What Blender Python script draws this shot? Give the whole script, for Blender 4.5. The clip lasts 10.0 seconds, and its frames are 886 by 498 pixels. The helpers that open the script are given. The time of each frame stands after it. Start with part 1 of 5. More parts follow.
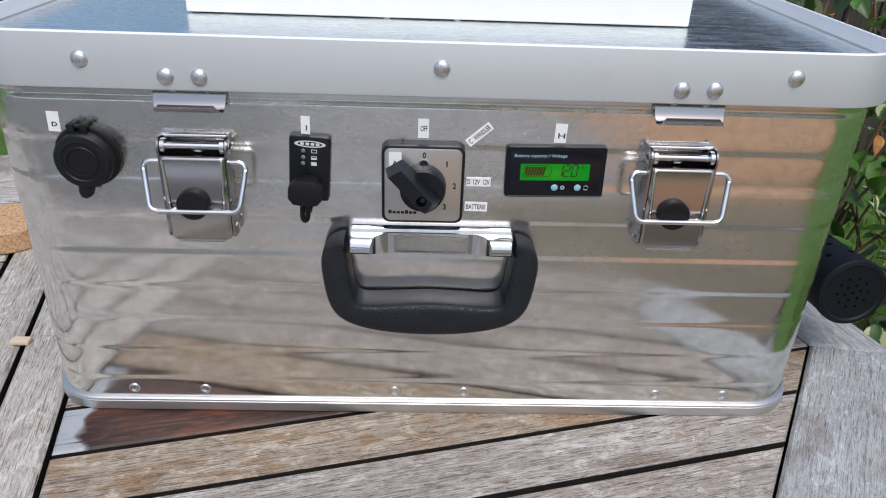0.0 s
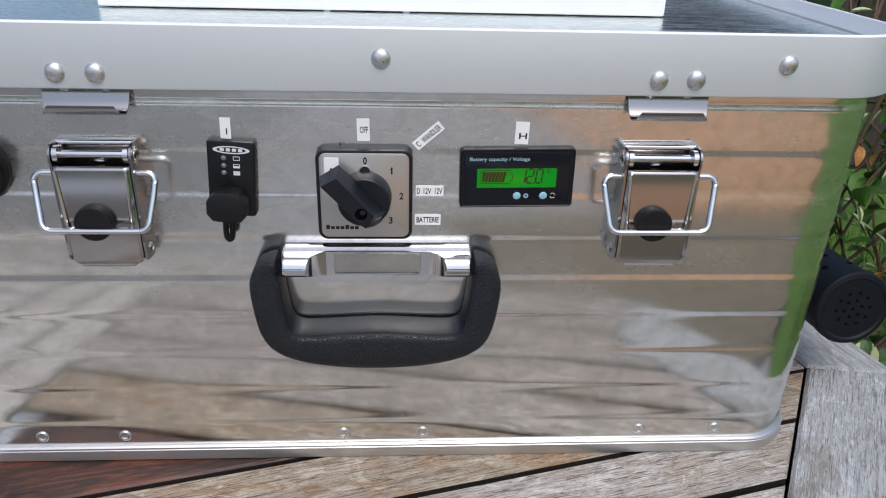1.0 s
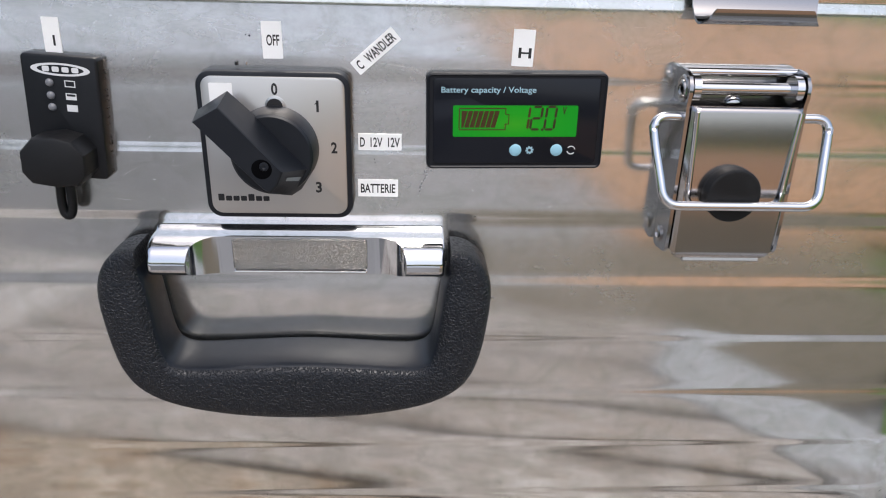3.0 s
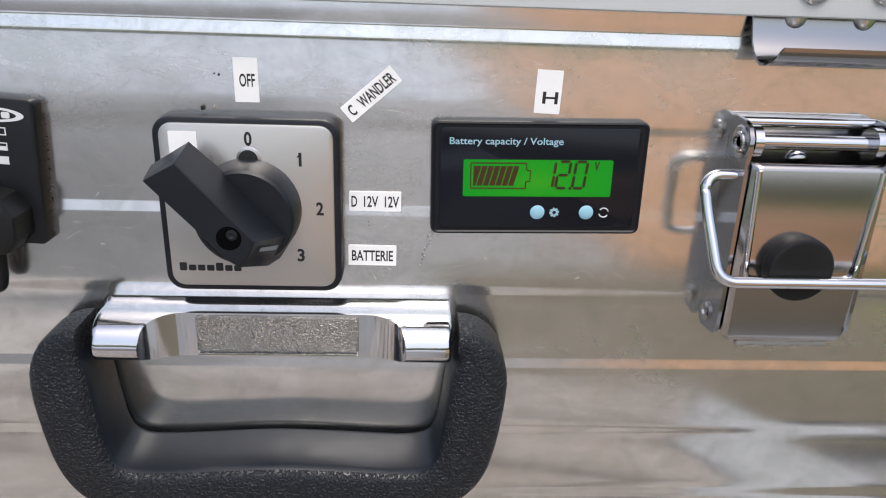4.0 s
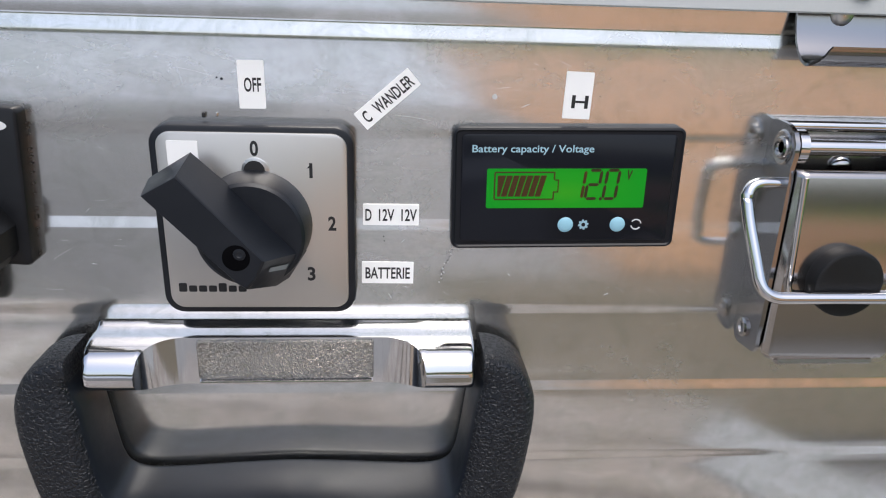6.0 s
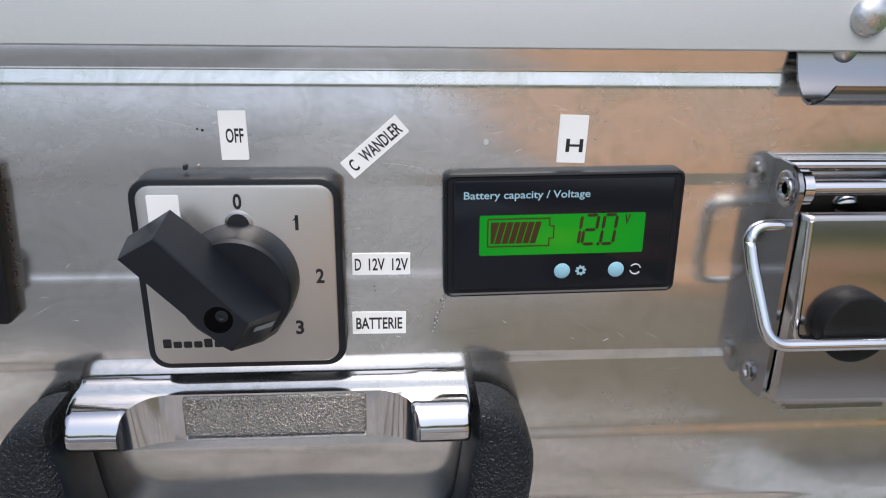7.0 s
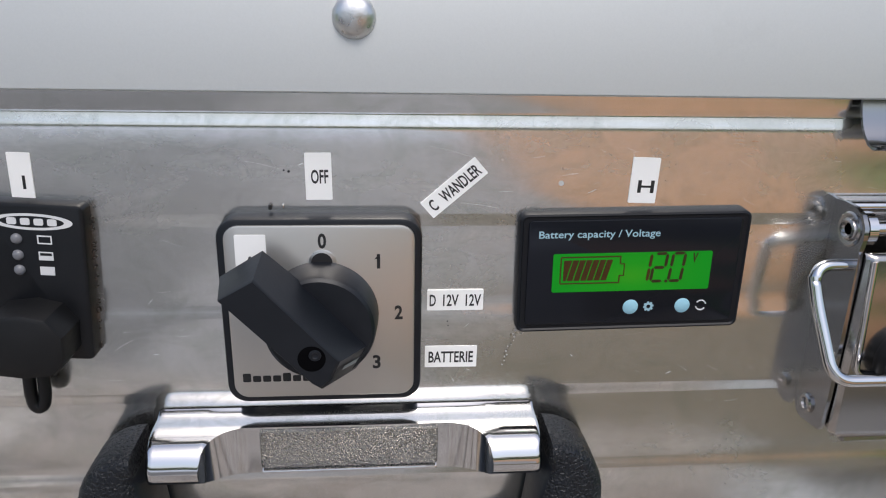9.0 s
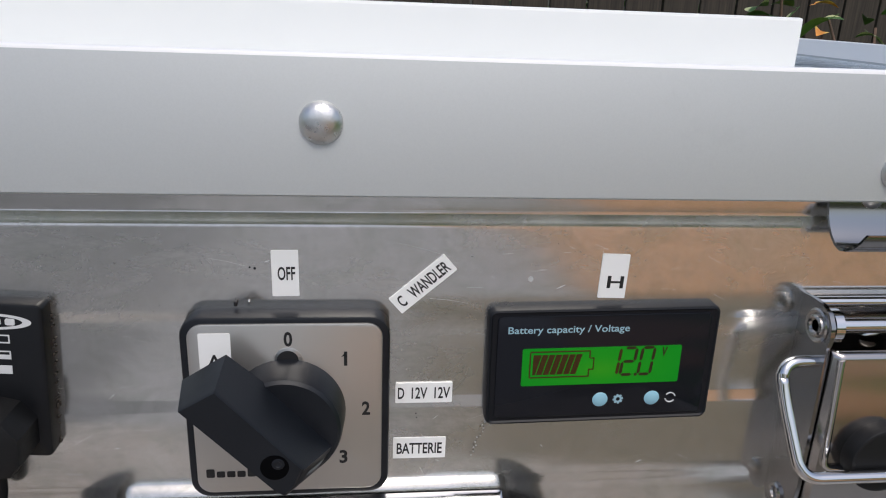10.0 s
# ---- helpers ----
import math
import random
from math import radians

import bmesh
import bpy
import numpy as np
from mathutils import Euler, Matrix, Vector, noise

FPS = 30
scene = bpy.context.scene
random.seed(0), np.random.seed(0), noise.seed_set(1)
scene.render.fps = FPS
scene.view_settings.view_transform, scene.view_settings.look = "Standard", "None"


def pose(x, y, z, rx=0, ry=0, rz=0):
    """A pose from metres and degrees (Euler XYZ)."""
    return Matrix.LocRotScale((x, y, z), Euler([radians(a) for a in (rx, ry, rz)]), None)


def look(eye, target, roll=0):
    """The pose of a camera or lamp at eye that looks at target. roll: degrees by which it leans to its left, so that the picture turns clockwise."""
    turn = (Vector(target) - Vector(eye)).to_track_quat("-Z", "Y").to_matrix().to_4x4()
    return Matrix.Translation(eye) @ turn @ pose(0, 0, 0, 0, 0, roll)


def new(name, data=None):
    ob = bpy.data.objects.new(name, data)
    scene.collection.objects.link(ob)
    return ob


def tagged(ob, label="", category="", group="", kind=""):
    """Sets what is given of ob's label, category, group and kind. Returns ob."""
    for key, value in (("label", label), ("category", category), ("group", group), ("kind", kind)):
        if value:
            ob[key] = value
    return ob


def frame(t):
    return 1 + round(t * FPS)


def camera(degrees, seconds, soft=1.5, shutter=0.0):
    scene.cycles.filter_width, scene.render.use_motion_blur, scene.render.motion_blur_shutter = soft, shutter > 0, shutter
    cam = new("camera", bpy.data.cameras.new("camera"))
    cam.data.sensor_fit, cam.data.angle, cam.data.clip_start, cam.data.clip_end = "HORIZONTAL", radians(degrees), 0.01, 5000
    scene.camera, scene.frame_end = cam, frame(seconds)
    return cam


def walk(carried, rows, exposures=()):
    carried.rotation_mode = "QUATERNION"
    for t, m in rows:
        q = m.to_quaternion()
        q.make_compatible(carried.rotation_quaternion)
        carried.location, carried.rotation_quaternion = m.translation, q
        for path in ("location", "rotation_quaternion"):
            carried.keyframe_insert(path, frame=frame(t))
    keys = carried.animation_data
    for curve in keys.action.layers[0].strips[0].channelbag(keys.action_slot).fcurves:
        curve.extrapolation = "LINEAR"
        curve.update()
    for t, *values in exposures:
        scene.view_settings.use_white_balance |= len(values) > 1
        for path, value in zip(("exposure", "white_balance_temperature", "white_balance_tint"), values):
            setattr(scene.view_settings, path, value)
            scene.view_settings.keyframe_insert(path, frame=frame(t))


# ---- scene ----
cam = camera(63.0, 10.0, 1.1)
PATH = [
    (0, (-0.0130, -0.4209, 0.3585), (0.0220, 0.4628, -0.1081), 2.20),
    (0.5, (-0.0022, -0.4014, 0.3459), (0.0451, 0.4885, -0.1077), 2.14),
    (1, (0.0090, -0.3687, 0.3290), (0.0665, 0.5286, -0.1087), 1.64),
    (1.5, (0.0188, -0.3351, 0.3086), (0.0807, 0.5643, -0.1241), 1.30),
    (2, (0.0302, -0.3075, 0.2851), (0.0846, 0.5940, -0.1442), 1.46),
    (2.2, (0.0299, -0.2956, 0.2767), (0.0821, 0.6081, -0.1483), 1.77),
    (3.3, (0.0359, -0.2337, 0.2487), (0.0811, 0.6887, -0.1348), 1.63),
    (3.5, (0.0352, -0.2244, 0.2487), (0.0773, 0.7019, -0.1259), 2.13),
    (4, (0.0333, -0.2038, 0.2482), (0.0861, 0.7283, -0.1102), 2.12),
    (4.5, (0.0303, -0.1942, 0.2442), (0.0896, 0.7396, -0.1086), 2.24),
    (5, (0.0292, -0.1914, 0.2434), (0.0882, 0.7405, -0.1148), 1.74),
    (6.3, (0.0229, -0.1839, 0.2472), (0.1034, 0.7516, -0.0970), 1.90),
    (6.5, (0.0268, -0.1795, 0.2506), (0.1007, 0.7576, -0.0905), 1.22),
    (7, (0.0271, -0.1778, 0.2536), (0.0982, 0.7588, -0.0895), 0.85),
    (7.5, (0.0205, -0.1755, 0.2555), (0.0960, 0.7622, -0.0837), 0.78),
    (8, (0.0133, -0.1793, 0.2563), (0.0933, 0.7581, -0.0826), 1.11),
    (8.5, (0.0087, -0.1802, 0.2568), (0.0901, 0.7546, -0.0889), 1.18),
    (9, (0.0046, -0.1783, 0.2623), (0.0897, 0.7607, -0.0709), 1.34),
    (9.5, (0.0116, -0.1739, 0.2724), (0.1095, 0.7655, -0.0560), 1.93),
    (10, (0.0082, -0.1701, 0.2822), (0.1179, 0.7718, -0.0351), 2.25),
]
EXPOSURES = [(0.0, 0.05, 6100, 10), (1.0, 0.02, 6100, 10), (2.0, 0.14, 6150, 10), (3.5, 0.32, 6300, 11), (5.0, 0.38, 6350, 11), (6.5, 0.23, 6150, 10), (8.0, 0.15, 6200, 10), (9.0, 0.08, 6250, 10), (10.0, -0.14, 6300, 10)]
walk(cam, [(t, look(eye, target, roll)) for t, eye, target, roll in PATH], EXPOSURES)

# ---- light ----
SUN_EL, SUN_ROT = radians(58), radians(172)
world = bpy.data.worlds.new("world")
scene.world = world
world.use_nodes = True
wn = world.node_tree
sky = wn.nodes.new("ShaderNodeTexSky")
sky.sky_type, sky.sun_disc = "NISHITA", False
sky.sun_elevation, sky.sun_rotation = SUN_EL, SUN_ROT
sky.air_density, sky.dust_density, sky.ozone_density = 1.0, 4.0, 1.0
wn.links.new(sky.outputs["Color"], wn.nodes["Background"].inputs["Color"])
wn.nodes["Background"].inputs["Strength"].default_value = 0.15
sun = new("sun", bpy.data.lights.new("sun", "SUN"))
sun.data.energy, sun.data.angle, sun.data.color = 1.35, radians(25), (1.0, 0.97, 0.93)
sun.matrix_world = pose(0, 0, 5, 90 - math.degrees(SUN_EL), 0, 180 - math.degrees(SUN_ROT))


# ---- mesh helpers (lengths in millimetres) ----
def V(x, y, z):
    return Vector((x, y, z)) * 0.001


def thing(name, at=(0, 0, 0), label="", category="", group="", kind="", turn=(0, 0, 0)):
    ob = new(name)
    ob.empty_display_size = 0.01
    ob.matrix_world = pose(at[0] * 0.001, at[1] * 0.001, at[2] * 0.001, *turn)
    return tagged(ob, label, category, group, kind)


def mesh_of(name, bm, mat, smooth=False):
    me = bpy.data.meshes.new(name)
    bm.transform(Matrix.Scale(0.001, 4))
    bmesh.ops.recalc_face_normals(bm, faces=bm.faces)
    if smooth:
        for f in bm.faces:
            f.smooth = True
        for e in bm.edges:
            e.smooth = len(e.link_faces) == 2 and e.calc_face_angle(0) < radians(smooth if smooth > 1 else 38)
    bm.to_mesh(me)
    bm.free()
    for m in mat if isinstance(mat, (list, tuple)) else [mat]:
        me.materials.append(m)
    return me


def part(name, bm, mat, parent=None, label="", smooth=False):
    ob = new(name, mesh_of(name, bm, mat, smooth))
    ob.parent = parent
    return tagged(ob, label)


def piece(name, me, parent, at=(0, 0, 0), turn=(0, 0, 0), label=""):
    """One more object on a shared mesh."""
    ob = new(name, me)
    ob.parent = parent
    ob.matrix_basis = pose(at[0] * 0.001, at[1] * 0.001, at[2] * 0.001, *turn)
    return tagged(ob, label)


def rrect(cx, cz, w, h, r, n=6):
    pts = []
    for k, (sx, sz) in enumerate(((1, 1), (-1, 1), (-1, -1), (1, -1))):
        for i in range(n + 1):
            a = math.pi / 2 * (k + i / n)
            pts.append((cx + sx * (w / 2 - r) + r * math.cos(a), cz + sz * (h / 2 - r) + r * math.sin(a)))
    return pts


def circle(cx, cz, r, n=24, r2=None):
    return [(cx + r * math.cos(2 * math.pi * i / n), cz + (r2 or r) * math.sin(2 * math.pi * i / n)) for i in range(n)]


def rings(bm, loops, close=True, caps=(True, True)):
    """Skin a row of closed vertex loops."""
    vs = [[bm.verts.new(p) for p in loop] for loop in loops]
    n = len(vs[0])
    for a, b in zip(vs, vs[1:]):
        for i in range(n if close else n - 1):
            j = (i + 1) % n
            bm.faces.new((a[i], a[j], b[j], b[i]))
    if caps[0]:
        bm.faces.new(vs[0][::-1])
    if caps[1]:
        bm.faces.new(vs[-1])
    return vs


def inset(pts, d):
    """Shrink a closed outline about its own edges."""
    n, out = len(pts), []
    area = sum(pts[i][0] * pts[(i + 1) % n][1] - pts[(i + 1) % n][0] * pts[i][1] for i in range(n))
    s = 1 if area > 0 else -1
    for i in range(n):
        p, q, r = Vector(pts[i - 1]), Vector(pts[i]), Vector(pts[(i + 1) % n])
        a, b = (q - p), (r - q)
        if a.length < 1e-6 or b.length < 1e-6:
            out.append(tuple(q))
            continue
        na, nb = Vector((-a.y, a.x)).normalized() * s, Vector((-b.y, b.x)).normalized() * s
        m = na + nb
        m = m / max(m.length_squared, 0.3) * 2
        out.append(tuple(q + m * d))
    return out


def slab(pts, y_front, y_back, edge=0.0, bm=None, back=True, dish=0.0):
    """An outline in x, z made into a plate from y_back to y_front, with a rounded front edge."""
    bm = bm or bmesh.new()
    loops = [[(x, y_back, z) for x, z in pts]]
    if edge:
        loops.append([(x, y_front + edge, z) for x, z in pts])
        loops.append([(x, y_front + edge * 0.3, z) for x, z in inset(pts, edge * 0.3)])
        loops.append([(x, y_front, z) for x, z in inset(pts, edge)])
    else:
        loops.append([(x, y_front, z) for x, z in pts])
    if dish:
        loops.append([(x, y_front + dish, z) for x, z in inset(pts, edge + abs(dish) * 1.2)])
    rings(bm, loops, caps=(back, True))
    return bm


def lathe(profile, n=24, bm=None, at=(0, 0, 0), axis="y"):
    """Turn a profile of (radius, height) about an axis; height runs towards -y (or +x, +z)."""
    bm = bm or bmesh.new()
    loops = []
    for r, h in profile:
        loop = []
        for i in range(n):
            a = 2 * math.pi * i / n
            c, s = r * math.cos(a), r * math.sin(a)
            p = {"y": (c, -h, s), "x": (h, c, s), "z": (c, s, h)}[axis]
            loop.append((p[0] + at[0], p[1] + at[1], p[2] + at[2]))
        loops.append(loop)
    rings(bm, loops)
    return bm


def tube(path, r, n=10, closed=False, bm=None):
    """A round wire along points."""
    bm = bm or bmesh.new()
    pts = [Vector(p) for p in path]
    m, loops, up = len(pts), [], None
    for i, p in enumerate(pts):
        d = (pts[(i + 1) % m] - pts[i - 1]) if closed else pts[min(i + 1, m - 1)] - pts[max(i - 1, 0)]
        d.normalize()
        if up is None:
            up = Vector((0, 0, 1)) if abs(d.z) < 0.9 else Vector((0, 1, 0))
        side = d.cross(up).normalized()
        up = side.cross(d).normalized()
        loops.append([p + (side * math.cos(2 * math.pi * k / n) + up * math.sin(2 * math.pi * k / n)) * r for k in range(n)])
    if closed:
        loops.append(loops[0])
    rings(bm, loops, caps=(not closed, not closed))
    return bm


def bend(corners, r, n=6):
    """Round the inner corners of an open run of points."""
    pts = [Vector(c) for c in corners]
    out = [pts[0]]
    for a, b, c in zip(pts, pts[1:], pts[2:]):
        p, q = b + (a - b).normalized() * r, b + (c - b).normalized() * r
        for i in range(n + 1):
            t = i / n
            out.append(p * (1 - t) ** 2 + b * 2 * t * (1 - t) + q * t * t)
    return out + [pts[-1]]


def block(x0, x1, y0, y1, z0, z1, edge=0.0, bm=None):
    bm = bm or bmesh.new()
    got = bmesh.ops.create_cube(bm, size=1.0, matrix=Matrix.Translation(((x0 + x1) / 2, (y0 + y1) / 2, (z0 + z1) / 2)) @ Matrix.Diagonal((x1 - x0, y1 - y0, z1 - z0, 1)))
    if edge:
        es = {e for v in got["verts"] for e in v.link_edges}
        bmesh.ops.bevel(bm, geom=list(es), offset=edge, segments=2, affect="EDGES", profile=0.6)
    return bm


def lettering(name, text, cx, cz, height, y, mat, parent, width=None, turn=0.0, bold=0.0, shear=0.0):
    """Raised ink: text of the built-in font, centred on cx, cz, facing -y. height: of a capital letter."""
    cu = bpy.data.curves.new(name, "FONT")
    cu.body, cu.align_x, cu.align_y, cu.size, cu.offset, cu.shear, cu.resolution_u = text, "CENTER", "CENTER", 1.0, bold, shear, 3
    tmp = bpy.data.objects.new(name, cu)
    scene.collection.objects.link(tmp)
    bpy.context.view_layer.update()
    me = bpy.data.meshes.new_from_object(tmp.evaluated_get(bpy.context.evaluated_depsgraph_get()))
    bpy.data.objects.remove(tmp)
    xs, ys = [v.co.x for v in me.vertices], [v.co.y for v in me.vertices]
    w0, mx, my = max(xs) - min(xs), (max(xs) + min(xs)) / 2, (max(ys) + min(ys)) / 2
    k = height / 0.7
    kx = width / w0 if width else k
    ca, sa = math.cos(radians(turn)), math.sin(radians(turn))
    for v in me.vertices:
        a, b = (v.co.x - mx) * kx, (v.co.y - my) * k
        v.co = V(cx + a * ca - b * sa, y, cz + a * sa + b * ca)
    me.materials.clear()
    me.materials.append(mat)
    ob = new(name, me)
    ob.parent = parent
    return ob


# ---- materials ----
class Mat:
    """A small builder for node materials."""

    def __init__(self, name, colour=(0.5, 0.5, 0.5), rough=0.5, metal=0.0, spec=0.5, coat=0.0):
        self.m = bpy.data.materials.new(name)
        self.m.use_nodes = True
        self.t = self.m.node_tree
        self.b = self.t.nodes["Principled BSDF"]
        self.b.inputs["Base Color"].default_value = (*colour, 1)
        self.b.inputs["Roughness"].default_value = rough
        self.b.inputs["Metallic"].default_value = metal
        self.b.inputs["Specular IOR Level"].default_value = spec
        self.b.inputs["Coat Weight"].default_value = coat
        self.heights = []

    def node(self, kind, **put):
        n = self.t.nodes.new(kind)
        for k, v in put.items():
            n.inputs[k].default_value = v
        return n

    def link(self, a, b):
        self.t.links.new(a, b)

    def coords(self, scale=(1, 1, 1), kind="Object", jitter=False, turn=0.0):
        tc = self.node("ShaderNodeTexCoord")
        mp = self.node("ShaderNodeMapping")
        mp.inputs["Scale"].default_value = scale
        mp.inputs["Rotation"].default_value = (0, 0, turn)
        self.link(tc.outputs[kind], mp.inputs["Vector"])
        if jitter:
            oi = self.node("ShaderNodeObjectInfo")
            sc = self.node("ShaderNodeMath")
            sc.operation = "MULTIPLY"
            sc.inputs[1].default_value = 37.0
            self.link(oi.outputs["Random"], sc.inputs[0])
            self.link(sc.outputs[0], mp.inputs["Location"])
        return mp.outputs["Vector"]

    def noise(self, vec, scale=5.0, detail=4.0, rough=0.55, distort=0.0):
        n = self.node("ShaderNodeTexNoise", Scale=scale, Detail=detail, Roughness=rough, Distortion=distort)
        self.link(vec, n.inputs["Vector"])
        return n.outputs["Fac"]

    def voronoi(self, vec, scale=5.0, feature="F1"):
        n = self.node("ShaderNodeTexVoronoi", Scale=scale)
        n.feature = feature
        self.link(vec, n.inputs["Vector"])
        return n.outputs["Distance"]

    def ramp(self, fac, stops):
        n = self.node("ShaderNodeValToRGB")
        els = n.color_ramp.elements
        while len(els) < len(stops):
            els.new(0.5)
        for e, (p, c) in zip(els, stops):
            e.position = p
            e.color = (*c, 1) if isinstance(c, tuple) else (c, c, c, 1)
        self.link(fac, n.inputs["Fac"])
        return n.outputs["Color"]

    def mix(self, fac, a, b, blend="MIX"):
        n = self.node("ShaderNodeMix")
        n.data_type, n.blend_type = "RGBA", blend
        for sock, v in ((n.inputs[0], fac), (n.inputs[6], a), (n.inputs[7], b)):
            if isinstance(v, (int, float)):
                sock.default_value = v
            elif isinstance(v, tuple):
                sock.default_value = (*v, 1)
            else:
                self.link(v, sock)
        return n.outputs[2]

    def set(self, name, out):
        self.link(out, self.b.inputs[name])
        return self

    def bump(self, height, strength=0.2, distance=0.001):
        n = self.node("ShaderNodeBump", Strength=strength, Distance=distance)
        self.link(height, n.inputs["Height"])
        if self.heights:
            self.link(self.heights[-1], n.inputs["Normal"])
        self.heights.append(n.outputs["Normal"])
        self.link(n.outputs["Normal"], self.b.inputs["Normal"])
        return self


def sheet_metal(name, colour, rough, waves=0.4, stretch=0.4):
    """Rolled aluminium: a mirror-like sheet under a patchy oxide haze, with rolling lines, smears and specks."""
    m = Mat(name, colour, rough, 1.0)
    hatch = m.noise(m.coords((900, 260, 38)), 1.0, 2, 0.6)
    cloud = m.noise(m.coords((1, 1, 1.7)), 12, 6, 0.66, 1.1)
    smear = m.noise(m.coords((1.4, 1.4, 5.0)), 10, 5, 0.62, 0.7)
    stain = m.noise(m.coords((1, 1, 1.2)), 64, 7, 0.74, 0.8)
    speck = m.noise(m.coords((1, 1, 1)), 520, 3, 0.6)
    r = m.ramp(cloud, [(0.34, rough * 0.85), (0.52, rough), (0.70, rough * 1.7)])
    r = m.mix(m.ramp(smear, [(0.55, 0.0), (0.75, 0.4)]), r, (rough * 2.1,) * 3)
    m.set("Roughness", r)
    tone = m.mix(m.ramp(cloud, [(0.38, 0.0), (0.68, 0.8)]), colour, tuple(c * k for c, k in zip(colour, (0.90, 0.895, 0.865))))
    tone = m.mix(m.ramp(stain, [(0.46, 0.0), (0.68, 0.9)]), tone, tuple(c * k for c, k in zip(colour, (0.80, 0.825, 0.78))))
    tone = m.mix(m.ramp(speck, [(0.66, 0.0), (0.76, 0.4)]), tone, tuple(c * 0.7 for c in colour))
    tone = m.mix(m.ramp(hatch, [(0.36, 0.14), (0.60, 0.0)]), tone, tuple(c * 0.78 for c in colour))
    m.set("Base Color", tone)
    m.b.inputs["Anisotropic"].default_value = stretch
    tg = m.node("ShaderNodeTangent")
    tg.direction_type, tg.axis = "RADIAL", "Z"
    m.link(tg.outputs["Tangent"], m.b.inputs["Tangent"])
    m.bump(m.noise(m.coords((7, 7, 11)), 1.0, 0, 0.4), waves, 0.0015)
    m.bump(m.noise(m.coords((24, 24, 50)), 1.0, 0, 0.5), 0.07, 0.0005)
    m.bump(hatch, 0.04, 0.00004)
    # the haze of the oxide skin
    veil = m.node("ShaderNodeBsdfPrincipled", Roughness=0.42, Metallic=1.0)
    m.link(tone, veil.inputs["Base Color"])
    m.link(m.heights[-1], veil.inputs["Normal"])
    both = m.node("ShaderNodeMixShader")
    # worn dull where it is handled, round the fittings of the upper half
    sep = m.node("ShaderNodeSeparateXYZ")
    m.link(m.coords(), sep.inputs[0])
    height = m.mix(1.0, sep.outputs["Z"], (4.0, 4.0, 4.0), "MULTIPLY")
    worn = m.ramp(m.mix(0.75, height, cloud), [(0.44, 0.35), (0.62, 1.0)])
    # less haze on the strip under the lid, which darkens it through the finish
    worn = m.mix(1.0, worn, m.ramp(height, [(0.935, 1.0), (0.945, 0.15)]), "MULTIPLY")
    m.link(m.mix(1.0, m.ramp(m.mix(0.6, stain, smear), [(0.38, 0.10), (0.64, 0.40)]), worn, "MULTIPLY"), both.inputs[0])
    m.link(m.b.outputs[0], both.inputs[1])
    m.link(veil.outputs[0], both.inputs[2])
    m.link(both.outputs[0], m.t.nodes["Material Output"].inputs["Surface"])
    return m.m


def plain_metal(name, colour, rough, grain=0.04, metal=1.0):
    m = Mat(name, colour, rough, metal)
    n = m.noise(m.coords(), 2200, 2)
    spots = m.noise(m.coords(), 26, 8, 0.75)
    m.set("Roughness", m.mix(m.ramp(spots, [(0.55, 0.0), (0.8, 0.4)]), m.ramp(n, [(0.3, rough * 0.92), (0.7, rough * 1.08)]), (min(1, rough + 0.15),) * 3))
    m.set("Base Color", m.mix(m.ramp(spots, [(0.6, 0.0), (0.8, 0.5)]), colour, tuple(c * 0.9 for c in colour)))
    m.bump(n, grain, 0.00005)
    return m.m


def plastic(name, colour, rough, grain_scale=900, grain=0.15, worn=0.0, spec=0.36):
    m = Mat(name, colour, rough, 0.0, spec)
    n = m.noise(m.coords(), grain_scale, 3)
    dust = m.noise(m.coords(), 120, 6, 0.7)
    m.set("Base Color", m.mix(m.ramp(dust, [(0.45, 0.0), (0.8, 0.35 + worn)]), colour, tuple(min(1, c * 1.6 + 0.004) for c in colour)))
    m.set("Roughness", m.ramp(dust, [(0.3, rough * 0.85), (0.75, min(1, rough * 1.25))]))
    m.bump(n, grain, 0.0002)
    return m.m


